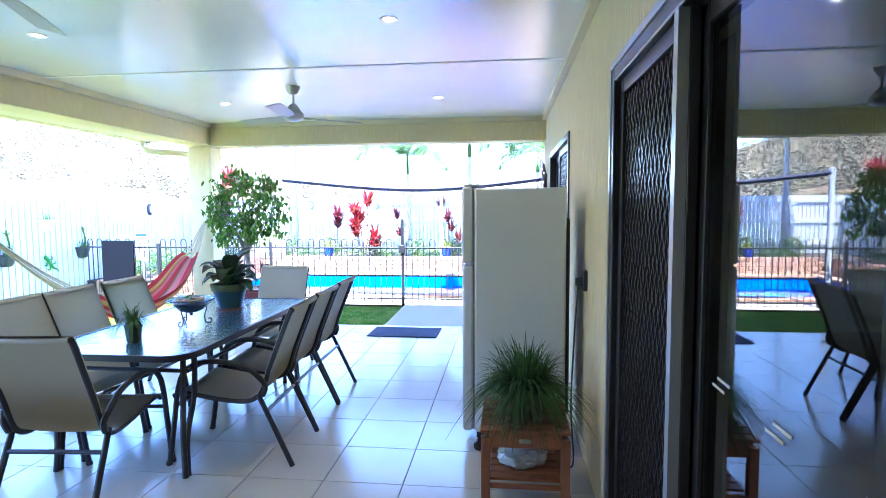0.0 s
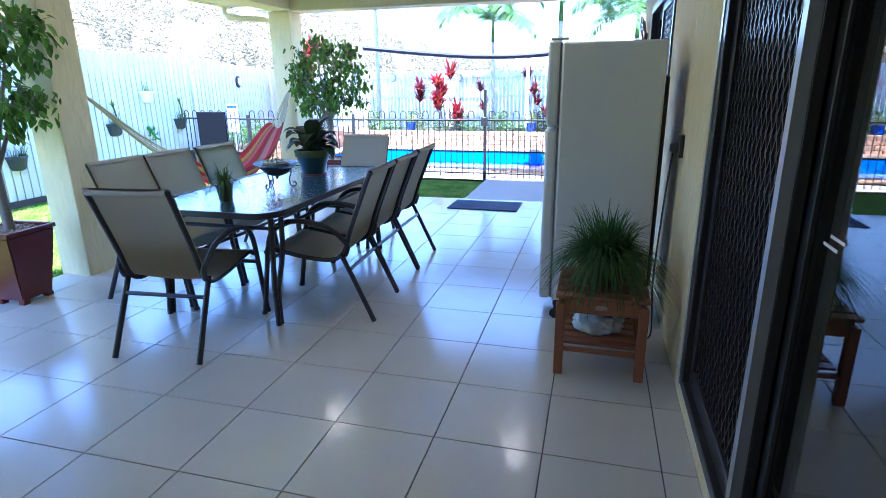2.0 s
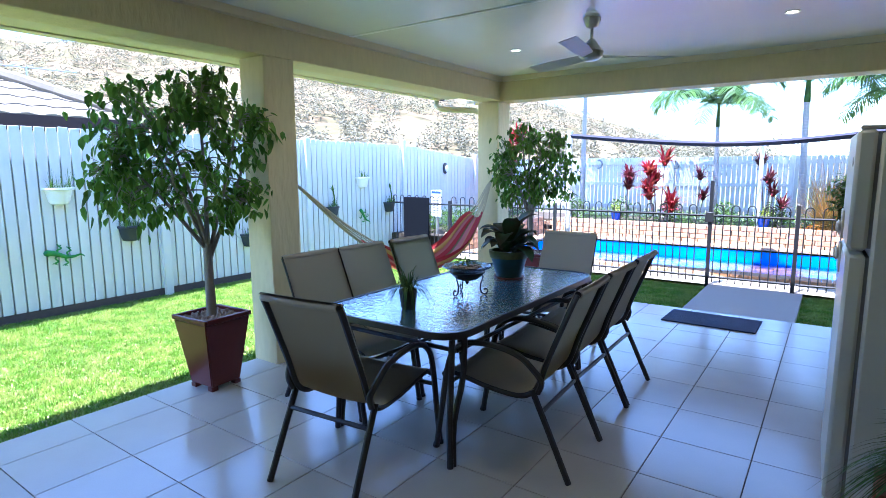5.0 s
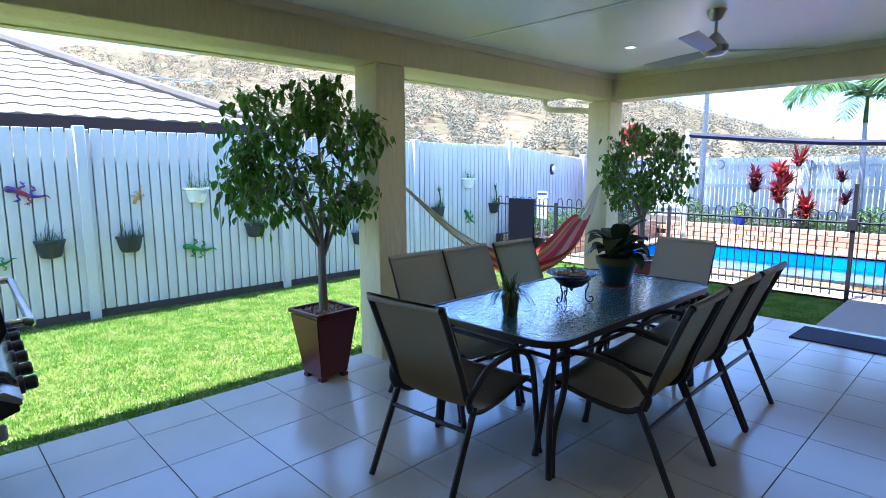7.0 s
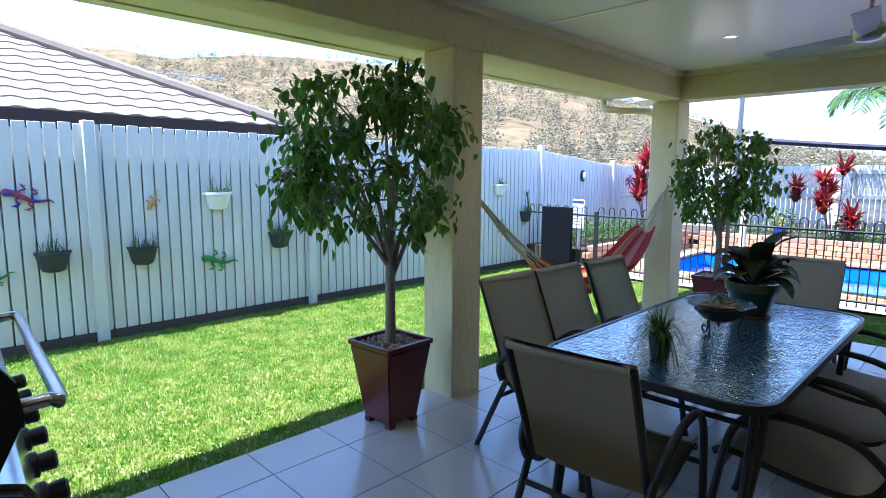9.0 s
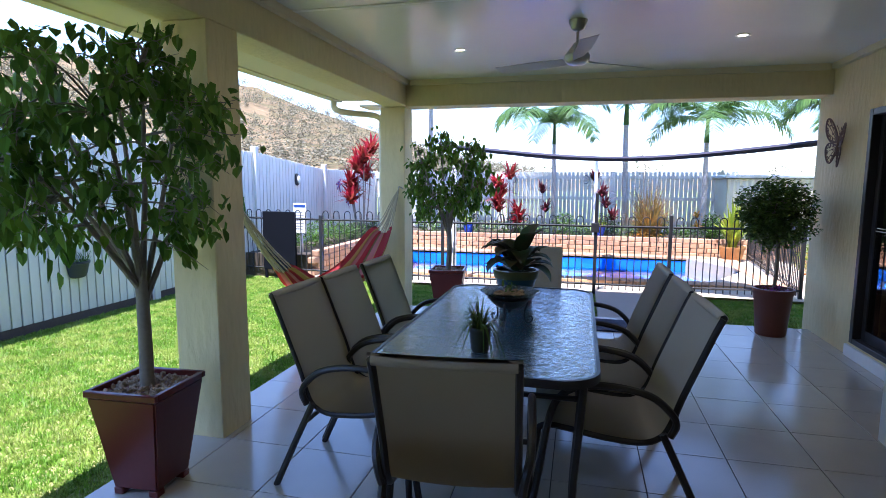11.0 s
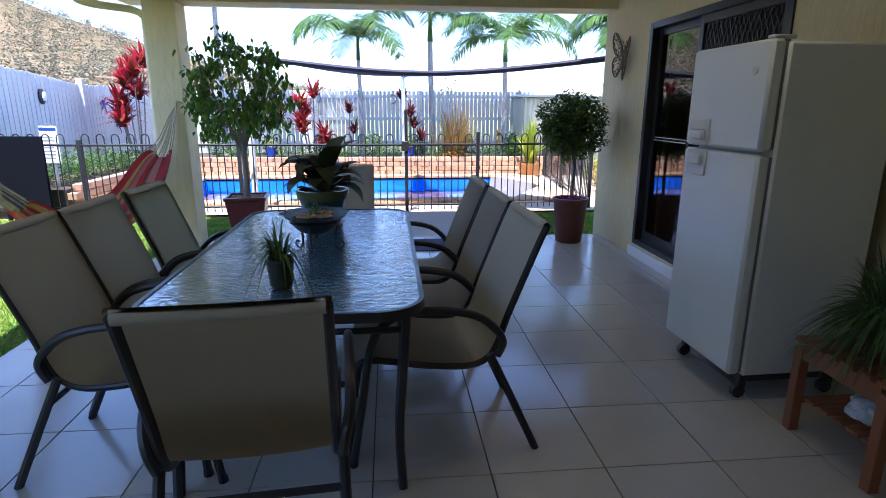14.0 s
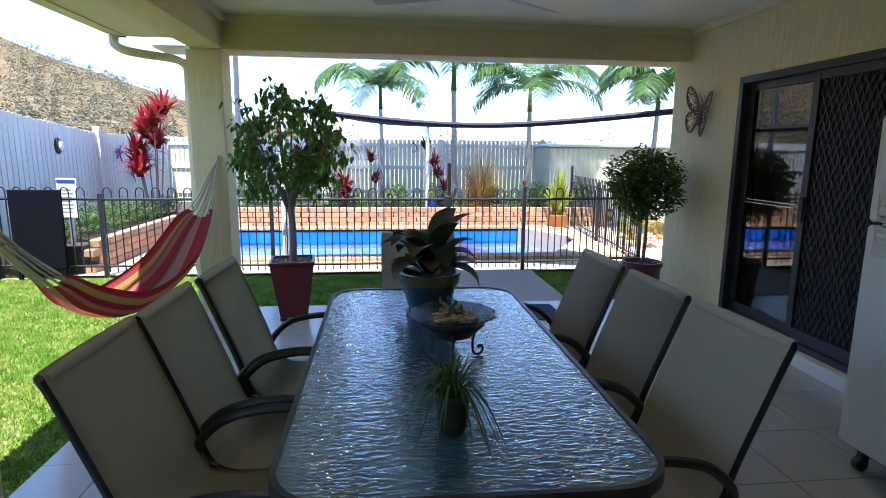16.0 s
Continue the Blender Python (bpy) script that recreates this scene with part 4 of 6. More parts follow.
part("soil", lathe(bmesh.new(), [(0.001, 0.17), (0.122, 0.17), (0.122, 0.175), (0.001, 0.185)], 20), SOIL, p)
def broad_leaf(bm, base, az, pitch, L, W):
    d0 = Vector((math.cos(az), math.sin(az), 0))
    side = Vector((-math.sin(az), math.cos(az), 0))
    rows = []
    for i in range(8):
        t = i / 7
        ang = pitch - 1.5 * t * t * (0.6 if pitch > 0.9 else 1.0)
        c = Vector(base) if i == 0 else rows[-1][1].co + (d0 * math.cos(ang) + Vector((0, 0, math.sin(ang)))) * (L / 7)
        w = W * math.sin(math.pi * min(1, 0.06 + t * 0.94)) ** 0.75 * 0.5 + 0.002
        rows.append([bm.verts.new(c + side * w + Vector((0, 0, w * 0.25))), bm.verts.new(c), bm.verts.new(c - side * w + Vector((0, 0, w * 0.25)))])
    for a, b in zip(rows, rows[1:]):
        bm.faces.new((a[0], a[1], b[1], b[0])); bm.faces.new((a[1], a[2], b[2], b[1]))
rng = random.Random(12)
for k in range(25):
    bm = bmesh.new()
    lvl = k / 24
    up = k > 15 and k % 3 == 0
    broad_leaf(bm, (0.03 * math.cos(k * 2.4), 0.03 * math.sin(k * 2.4), 0.18 + 0.13 * lvl), k * 2.4 + rng.uniform(-0.3, 0.3), rng.uniform(1.05, 1.4) if up else rng.uniform(0.25, 1.0), rng.uniform(0.23, 0.29) if up else rng.uniform(0.20, 0.26), 0.12)
    part("leaf", bm, DARKLEAF, p)
p = thing("potted_plant", "spiky pale green air plant in a small ribbed dark pot", "plant", pose(-2.245, 4.53, TZ))
part("pot", lathe(bmesh.new(), [(0.035, 0.0)] + [(0.038 + 0.012 * k / 8 + (0.003 if k % 2 else 0), 0.005 + 0.10 * k / 8) for k in range(9)] + [(0.045, 0.11), (0.04, 0.10)], 20), material("ribbed_dark_ceramic", (0.03, 0.035, 0.02), 0.4), p)
mesh_part("foliage", blades_mesh("foliage", AIRPLANT, 110, 0.27, 0.007, 0.62, 8, 0.03, 0.95, 0.09, 0.35, 10, 0.3, 2.4), p)
p = thing("bird_bath_bowl", "fluted glass bowl of pebbles on a scrolled iron stand", "bowl", pose(-2.18, 5.04, TZ))
bm = bmesh.new()
n = 40
rings = []
for r, z in ((0.03, 0.135), (0.09, 0.145), (0.135, 0.165), (0.155, 0.178), (0.15, 0.183), (0.13, 0.172), (0.085, 0.152), (0.03, 0.142)):
    rings.append([bm.verts.new(((r + (0.006 * math.sin(k * math.pi / 2) if r > 0.1 else 0)) * math.cos(2 * math.pi * k / n), (r + (0.006 * math.sin(k * math.pi / 2) if r > 0.1 else 0)) * math.sin(2 * math.pi * k / n), z)) for k in range(n)])
for a, c in zip(rings, rings[1:]):
    for k in range(n):
        bm.faces.new((a[k], a[(k + 1) % n], c[(k + 1) % n], c[k]))
bm.faces.new(rings[0][::-1]); bm.faces.new(rings[-1])
part("bowl", bm, glass_material("pressed_glass", (0.30, 0.36, 0.40), 0.08, 0.4, 60), p)
part("dish", lathe(bmesh.new(), [(0.03, 0.085), (0.07, 0.098), (0.115, 0.142), (0.105, 0.142), (0.06, 0.108)], 24), BLACK_PLASTIC, p)
for k in range(3):
    a = 2 * math.pi * k / 3 + 0.4
    pts = [(r * math.cos(a), r * math.sin(a), z) for r, z in ((0.085, 0.135), (0.10, 0.11), (0.085, 0.06), (0.09, 0.015), (0.115, 0.005), (0.13, 0.02), (0.122, 0.038), (0.108, 0.032))]
    part("scroll_leg", tube(bmesh.new(), smooth_line(pts, 5), 0.005, 6), BLACK_PLASTIC, p)
part("finial", lathe(bmesh.new(), [(0.004, 0.06), (0.014, 0.075), (0.006, 0.09), (0.006, 0.10)], 12), BLACK_PLASTIC, p)
rng = random.Random(4)
bm = bmesh.new()
for k in range(40):
    bmesh.ops.create_icosphere(bm, subdivisions=1, radius=1, matrix=Matrix.LocRotScale((rng.uniform(-0.07, 0.07), rng.uniform(-0.07, 0.07), 0.162 + rng.uniform(0, 0.012)), None, (0.016, 0.013, 0.010)))
part("pebble_layer", bm, PEBBLE, p)
mesh_part("succulent", leaves_mesh("succulent", TOPIARY, np.random.default_rng(2).normal(0, 0.018, (40, 3)) + np.array((0, 0, 0.185)), 0.03, 3, -0.5), p)

# doormat, butterfly
tagged(part("doormat", boxes((-0.415, -0.245, 0.0, 0.415, 0.245, 0.012), bevel=0.004), MAT_BLUE), "rectangular blue-grey doormat on the tiles", "doormat").matrix_basis = pose(-1.235, 8.01, 0.001, 0, 0, -1)

# ---- left boundary fence ----
def fence_top(y):
    return 1.95 if y < 10.45 else max(1.73, 1.95 - 0.09 * (y - 10.45))
FX = -7.12
wf = tagged(thing("fence_west", "tall off-white painted paling fence with dark timber plinth", "fence"), kind="structure")
for z in (0.30, 1.00, 1.62):
    part("rail", boxes((FX - 0.05, -1.5, z - 0.035, FX - 0.013, 10.4, z + 0.035), (FX - 0.05, 10.4, z - 0.17, FX - 0.013, 16.1, z - 0.10)), FENCE_PAINT, wf, smooth=False)
part("plinth", boxes((FX - 0.06, -1.5, -0.06, FX + 0.012, 16.1, 0.035)), DARK_TIMBER, wf, "dark timber plinth board", False)
for y in (-1.2, 1.15, 3.52, 5.77, 8.10, 10.47, 13.05):
    part("post", boxes((FX - 0.045, y - 0.05, -0.06, FX + 0.055, y + 0.05, fence_top(y) + (0.03 if y < 10 else 0.09)), bevel=0.006), FENCE_PAINT, wf)
# sheet added behind the palings to block light, so the gaps look dark
part("backing_board", boxes((FX - 0.075, -1.5, -0.06, FX - 0.062, 10.4, 1.88), (FX - 0.075, 10.4, -0.06, FX - 0.062, 16.1, 1.60)), FENCE_PAINT, wf, smooth=False)
pales = {}
y, k = -1.45, 0
prng = random.Random(6)
while y < 16.0:
    h = fence_top(y) - 0.036 + prng.choice((0.0, 0.0, 0.004, -0.006))
    h = round(h, 2)
    if h not in pales:
        bm = boxes((-0.011, -0.0475, 0.0, 0.009, 0.0475, h), bevel=0.003)
        pales[h] = mesh_from(bm, "paling", FENCE_PAINT)
    piece("paling", pales[h], wf, pose(FX, y, 0.037, 0, 0, prng.uniform(-1.5, 1.5)))
    y += 0.109
    k += 1

# ---- back fence ----
nf = tagged(thing("fence_north", "off-white painted timber fence behind the garden beds", "fence"), kind="structure")
NY = 16.1
for z in (0.55, 1.10, 1.60):
    part("rail", boxes((FX, NY - 0.035, z - 0.04, 7.5, NY - 0.004, z + 0.04)), FENCE_PAINT, nf, smooth=False)
x = FX
pm = mesh_from(boxes((-0.041, -0.004, 0.0, 0.041, 0.014, 1.79), bevel=0.003), "paling_back", FENCE_PAINT)
while x < 7.5:
    piece("paling", pm, nf, pose(x, NY, -0.06, 0, 0, 0))
    x += 0.098
x = FX + 1.2
while x < 7.5:
    part("post", boxes((x - 0.05, NY - 0.08, -0.06, x + 0.05, NY - 0.036, 1.74), bevel=0.005), FENCE_PAINT, nf)
    x += 2.4
ef = tagged(thing("fence_east", "off-white boundary fence beyond the side lawn", "fence"), kind="structure")
part("boards", boxes((7.5, 8.5, -0.06, 7.54, 16.1, 1.7)), FENCE_PAINT, ef)

# ---- pool ----
pool_out = [(PX0, PY0), (PX1, PY0), (PX1, PY1), (PX0, PY1)]
bm = bmesh.new()
a = [bm.verts.new((x, y, -0.05)) for x, y in pool_out]
b2 = [bm.verts.new((x, y, -1.3)) for x, y in pool_out]
for i in range(4):
    bm.faces.new((a[(i + 1) % 4], a[i], b2[i], b2[(i + 1) % 4]))
bm.faces.new(b2)
setting("pool_shell", bm, POOL_TILE, "blue lined swimming pool shell", "pool")
bm = bmesh.new()
bm.faces.new([bm.verts.new((x, y, -0.16)) for x, y in pool_out])
w = setting("water", bm, WATER, "clear blue swimming pool water", "water")
w.visible_shadow = False
cop = tagged(thing("pool_coping", "orange brick coping around the pool", "coping"), kind="structure")
cm = mesh_from(boxes((-0.056, -0.15, 0.0, 0.056, 0.15, 0.045), bevel=0.006), "coping_brick", COPING)
x = PX0 - 0.24
while x < PX1 + 0.3:
    for yy in (PY0 - 0.13, PY1 + 0.13):
        piece("brick", cm, cop, pose(x, yy, -0.02))
    x += 0.118
y = PY0 + 0.08
while y < PY1 - 0.03:
    for xx in (PX0 - 0.13, PX1 + 0.13):
        piece("brick", cm, cop, pose(xx, y, -0.02, 0, 0, 90))
    y += 0.118
# angled step corner inside the shallow end
setting("pool_step", slab(bmesh.new(), [(PX1 - 0.60, PY1 - 0.001), (PX1 - 0.001, PY1 - 1.20), (PX1 - 0.001, PY1 - 0.001)], -1.3, 0.012), PAVING, "pale paved corner at the pool's end", "paving")
setting("pool_step_near", slab(bmesh.new(), [(PX1 - 0.75, PY0 + 0.001), (PX1 - 0.001, PY0 + 0.001), (PX1 - 0.001, PY0 + 1.25)], -1.3, 0.012), PAVING, "pale paved corner at the pool's near end", "paving")

# ---- raised beds ----
def block_wall(name, x0, y0, x1, y1, courses, label):
    wl = tagged(thing(name, label, "retaining wall"), kind="structure")
    L = math.hypot(x1 - x0, y1 - y0)
    ang = math.degrees(math.atan2(y1 - y0, x1 - x0))
    me = mesh_from(boxes((-0.145, -0.06, 0.0, 0.145, 0.06, 0.092), bevel=0.01), name + "_block", BRICK)
    rng = random.Random(len(name))
    for c in range(courses):
        s = 0.15 + (0.15 if c % 2 else 0)
        while s < L:
            piece("brick", me, wl, pose(x0 + (x1 - x0) * s / L, y0 + (y1 - y0) * s / L, -0.02 + c * 0.097, 0, 0, ang + rng.uniform(-1.2, 1.2)))
            s += 0.302
    return wl
block_wall("wall_bed_north", -5.85, 14.25, 2.3, 14.15, 4, "tan block retaining wall in front of the garden bed")
block_wall("wall_bed_west", -5.95, 10.10, -5.95, 14.20, 4, "tan block retaining wall beside the pool paving")
setting("ground_bed", slab(bmesh.new(), [(-7.10, 10.10), (-6.0, 10.10), (-6.0, 14.29), (2.3, 14.20), (2.3, 16.08), (-7.10, 16.08)], -0.05, 0.31), SOIL, "mulched raised garden bed", "garden bed")

# ---- pool fence ----
pf = tagged(thing("pool_fence", "black steel loop-top pool fence", "fence"), kind="structure")
PFY = 9.95
hoop = mesh_from(tube(bmesh.new(), [(0, 0, 0.05), (0, 0, 1.0)] + [(0.045 - 0.045 * math.cos(math.pi * k / 8), 0, 1.0 + 0.05 * math.sin(math.pi * k / 8)) for k in range(1, 8)] + [(0.09, 0, 1.0), (0.09, 0, 0.05)], 0.0075, 6), "hoop", POOL_STEEL, True)
def fence_run(x0, y0, x1, y1):
    L = math.hypot(x1 - x0, y1 - y0)
    u = Vector(((x1 - x0) / L, (y1 - y0) / L, 0))
    ang = math.degrees(math.atan2(u.y, u.x))
    s = 0.04
    while s + 0.09 < L:
        q = Vector((x0, y0, -0.03)) + u * s
        piece("hoop", hoop, pf, pose(q.x, q.y, q.z, 0, 0, ang))
        s += 0.18
    for z in (0.09, 0.885):
        part("rail", tube(bmesh.new(), [(x0, y0, z), (x1, y1, z)], 0.015, 4), POOL_STEEL, pf, smooth=False)
def post(x, y, h, r=0.022):
    part("post", boxes((x - r, y - r, -0.05, x + r, y + r, h), bevel=0.004), POOL_STEEL, pf)
fence_run(-7.08, PFY + 0.14, -5.70, PFY + 0.03)
fence_run(-5.70, PFY + 0.03, -1.64, PFY)
fence_run(-1.60, PFY, -0.70, PFY)
fence_run(-0.64, PFY, 0.95, PFY + 0.20)
fence_run(0.98, PFY + 0.22, 1.38, 14.15)
for x, y, h in ((-5.70, PFY + 0.03, 0.95), (-3.76, PFY, 0.98), (-1.62, PFY, 1.33), (-0.67, PFY, 1.05), (0.97, PFY + 0.21, 1.0), (1.38, 14.15, 1.2), (1.18, 12.2, 0.98)):
    post(x, y, h)
part("latch", boxes((-1.68, PFY - 0.035, 0.80, -1.58, PFY + 0.03, 0.93), bevel=0.006), BLACK_PLASTIC, pf)
setting("path", boxes((-1.60, 8.402, -0.1, -0.56, 9.98, -0.012), bevel=0.004), CONCRETE, "short pebbled concrete path to the pool gate", "path")

# ---- shade sail and posts ----
for x, y, h, lab in ((-3.64, 10.15, 2.02, "tall white painted steel post behind the pool fence"), (-1.535, 14.45, 1.95, "white painted steel post in the garden bed")):
    po = thing("sail_post", lab, "post", pose(x, y, -0.05 if y < 13 else 0.3), "white sail posts")
    part("shaft", tube(bmesh.new(), [(0, 0, 0), (0, 0, h + (0.05 if y < 13 else -0.3))], 0.04, 14), WHITE_POST, po)
    part("cap", lathe(bmesh.new(), [(0.044, 0.0), (0.044, 0.02), (0.02, 0.03)], 14), WHITE_POST, po).matrix_basis = pose(0, 0, h + (0.05 if y < 13 else -0.3))
bm = bmesh.new()
NS = 14
A, B, C = Vector((-3.64, 10.15, 1.98)), Vector((1.2, 8.98, 1.98)), Vector((-1.45, 13.25, 1.92))
rows = []
for i in range(NS + 1):
    row = []
    for j in range(NS + 1 - i):
        u, v = i / NS, j / NS
        p0 = A * (1 - u - v) + B * v + C * u
        sag = 0.75 * (1 - u - v) * v + 0.35 * u * (1 - u)
        p0 = p0 + (Vector((-1.3, 11.4, 0)) - Vector((p0.x, p0.y, 0))) * 0.22 * (4 * v * (1 - u - v) * (1 - u) + 2.0 * u * (1 - u) * (abs(1 - u - 2 * v)))
        row.append(bm.verts.new(p0 - Vector((0, 0, sag))))
    rows.append(row)
for i in range(NS):
    for j in range(NS - i):
        bm.faces.new((rows[i][j], rows[i][j + 1], rows[i + 1][j]))
        if j < NS - i - 1:
            bm.faces.new((rows[i][j + 1], rows[i + 1][j + 1], rows[i + 1][j]))
bmesh.ops.solidify(bm, geom=bm.faces[:], thickness=0.004)
tube(bm, [A.lerp(B, k / 20) + Vector((-1.3, 11.4, 0)) * 0 - Vector((0, 0, 0.75 * (k / 20) * (1 - k / 20) + 0.01)) + (Vector((-1.3, 11.4, 0)) - Vector((A.lerp(B, k / 20).x, A.lerp(B, k / 20).y, 0))) * 0.22 * 4 * (k / 20) * (1 - k / 20) for k in range(21)], 0.036, 6)
tube(bm, [C, (-1.535, 14.42, 1.93)], 0.008, 6)
tube(bm, [B, (1.28, 8.6, 2.36)], 0.008, 6)
tagged(part("shade_sail", bm, SAIL), "navy triangular shade sail stretched over the pool", "shade sail")

# ---- hammock ----
hm = thing("hammock", "red, pink and yellow striped cotton hammock with rope ends", "hammock", pose(0, 0, 0))
HA, HB = Vector((-3.93, 5.10, 1.44)), Vector((-3.86, 8.245, 1.38))
HPATH = smooth_line([HA, (-4.13, 5.80, 1.06), (-4.33, 6.45, 0.70), (-4.40, 6.90, 0.42), (-4.34, 7.35, 0.27), (-4.16, 7.78, 0.44), (-4.0, 8.01, 0.84), (-3.91, 8.15, 1.12), HB], 10)
def ham_c(t):
    k = min(len(HPATH) - 1.001, t * (len(HPATH) - 1))
    return HPATH[int(k)].lerp(HPATH[int(k) + 1], k - int(k))
CL = (CLOTH_RED, CLOTH_YELLOW, CLOTH_PINK, CLOTH_RED, CLOTH_GREEN, CLOTH_PINK, CLOTH_YELLOW, CLOTH_RED, CLOTH_PINK, CLOTH_RED, CLOTH_YELLOW, CLOTH_RED)
T0, T1 = 0.25, 0.78
def ham_pt(t, u):
    c = ham_c(t)
    w = 0.10 + 0.16 * math.sin(math.pi * (t - T0) / (T1 - T0)) ** 0.7 if T0 < t < T1 else 0.10
    a = u * 1.25
    fold = 0.016 * math.sin(u * 17 + t * 3)
    return c + Vector((w * math.sin(a) * 0.9 + fold, 0, w * (1 - math.cos(a)) * 1.1 - 0.02))
NSTR = len(CL)
for s in range(NSTR):
    bm = bmesh.new()
    rows = []
    for i in range(29):
        t = T0 + (T1 - T0) * i / 28
        rows.append([bm.verts.new(ham_pt(t, -1 + 2 * (s + k / 3) / NSTR)) for k in range(4)])
    for a, b in zip(rows, rows[1:]):
        for k in range(3):
            bm.faces.new((a[k], a[k + 1], b[k + 1], b[k]))
    bmesh.ops.solidify(bm, geom=bm.faces[:], thickness=0.003)
    part("stripe", bm, CL[s], hm)
for end, t, hook in ((0, T0, HA), (1, T1, HB)):
    for k in range(15):
        q = ham_pt(t, -1 + 2 * k / 14)
        ring = hook.lerp(q, 0.12) if end == 0 else hook.lerp(q, 0.28)
        mid = ring.lerp(q, 0.55) - Vector((0, 0, 0.03))
        part("rope", tube(bmesh.new(), smooth_line([hook, ring * 0.999 + Vector((0.004 * (k % 3 - 1), 0, 0)), mid, q], 3), 0.0055, 5), ROPE, hm)
for hk, lab in ((HA, 0), (HB, 1)):
    part("hook", tube(bmesh.new(), smooth_line([(hk.x + 0.05, hk.y + (0.02 if lab == 0 else 0.005), hk.z + 0.01), (hk.x + 0.02, hk.y + (0.02 if lab == 0 else -0.03), hk.z + 0.03), (hk.x, hk.y, hk.z + 0.02), (hk.x, hk.y, hk.z - 0.015)], 4), 0.007, 6), CHROME, hm)

# ---- black screen panel by the fence ----
sp = thing("screen_panel", "tall matt black panel screen standing before the pool fence", "screen", pose(-6.36, 9.90, -0.06, 0, 0, -3))
part("panel", boxes((-0.29, -0.02, 0.15, 0.29, 0.02, 1.06), bevel=0.008), SCREEN, sp)
for s in (-0.25, 0.25):
    part("leg", boxes((s - 0.02, -0.015, 0.0, s + 0.02, 0.015, 0.16)), SCREEN, sp)

# ---- barbecue ----
bq = thing("barbecue", "stainless hooded barbecue trolley with black knobs", "barbecue", pose(-3.30, 2.07, 0, 0, 0, 87))
part("cabinet", boxes((-0.27, -0.54, 0.08, 0.20, 0.54, 0.66), bevel=0.01), BLACK_PLASTIC, bq)
for sy in (-0.56, 0.56):
    part("front_leg", boxes((0.205, sy - 0.02, 0.06, 0.25, sy + 0.02, 0.66), bevel=0.006), STEEL_BLUE, bq)
def extrude_profile(bm, prof, y0, y1):
    a = [bm.verts.new((x, y0, z)) for x, z in prof]
    b = [bm.verts.new((x, y1, z)) for x, z in prof]
    bm.faces.new(a); bm.faces.new(b[::-1])
    for i in range(len(prof)):
        j = (i + 1) % len(prof)
        bm.faces.new((a[j], a[i], b[i], b[j]))
    return bm
panel = [(-0.30, 0.665), (0.24, 0.665), (0.35, 0.72), (0.345, 0.80), (0.32, 0.845), (0.28, 0.86), (-0.30, 0.86)]
part("control_panel", extrude_profile(bmesh.new(), panel, -0.60, 0.60), STEEL_BLUE, bq)
part("panel_end", extrude_profile(bmesh.new(), [(x * 0.97, z - 0.012 if z > 0.7 else z + 0.006) for x, z in panel], -0.63, -0.602), BLACK_PLASTIC, bq, "black plastic end cap")
shelf = [(-0.28, 0.80), (0.29, 0.80), (0.335, 0.775), (0.345, 0.79), (0.30, 0.825), (-0.28, 0.825)]
part("side_shelf", extrude_profile(bmesh.new(), shelf, -0.76, -0.632), STEEL_BLUE, bq)
hood = [(-0.30, 0.865), (0.27, 0.865), (0.325, 0.98), (0.315, 1.06), (0.25, 1.16), (0.14, 1.24), (-0.02, 1.27), (-0.20, 1.23), (-0.30, 1.10)]
hd = part("hood", extrude_profile(bmesh.new(), hood, -0.55, 0.55), STEEL_BLUE, bq)
for sy in (-0.575, 0.552):
    part("end_plate", extrude_profile(bmesh.new(), [(x * 1.02, 0.866 + (z - 0.866) * 1.02) for x, z in hood], sy, sy + 0.023), BLACK_PLASTIC, hd, "black cast end plate")
part("handle", tube(bmesh.new(), smooth_line([(0.315, -0.50, 0.985), (0.385, -0.505, 0.99), (0.405, -0.48, 0.985), (0.405, 0.0, 0.985), (0.405, 0.48, 0.985), (0.385, 0.505, 0.99), (0.315, 0.50, 0.985)], 5), 0.017, 10), STEEL_BLUE, hd)
for k in range(6):
    part("knob", lathe(bmesh.new(), [(0.034, 0.0), (0.034, 0.014), (0.024, 0.018), (0.026, 0.05), (0.020, 0.056)], 14), BLACK_PLASTIC, bq).matrix_basis = pose(0.348, -0.52 + k * 0.185, 0.765, 0, 86, 0)
part("drip_tray", boxes((0.02, -0.60, 0.60, 0.30, -0.565, 0.655), bevel=0.008), GREY_ALU, bq)
for sx in (-0.24, 0.17):
    for sy in (-0.50, 0.50):
        part("wheel", tube(bmesh.new(), [(sx, sy - 0.015, 0.04), (sx, sy + 0.015, 0.04)], 0.04, 14), BLACK_PLASTIC, bq)

# ---- hill and distance ----
def ridge(a):
    """Elevation of the ridge in degrees at a degrees left of the y axis."""
    k = (-180, -60, -20, 0, 8, 14, 18, 24, 32, 45, 58, 70, 85, 110, 150, 180)
    h = (1.0, 1.0, 1.1, 1.2, 1.8, 3.0, 4.6, 6.6, 8.8, 10.6, 11.2, 10.6, 9.6, 7.0, 2.0, 1.0)
    return float(np.interp(a, k, h))
bm = bmesh.new()
rad = [70 + 10 * i for i in range(24)]
grid = []
def hill_z(a, r):
    top = 300 * math.tan(radians(ridge(a)))
    t = (r - 70) / 230
    nz = noise.fractal(Vector((a * 0.09, r * 0.012, 0.3)), 1.0, 2.0, 4)
    return -1.0 + top * (t ** 1.25) * (1 + 0.10 * nz) + (top * 0.02) * nz
for i in range(0, 361, 2):
    a = -180 + i
    grid.append([bm.verts.new((-math.sin(radians(a)) * r, math.cos(radians(a)) * r, hill_z(a, r))) for r in rad])
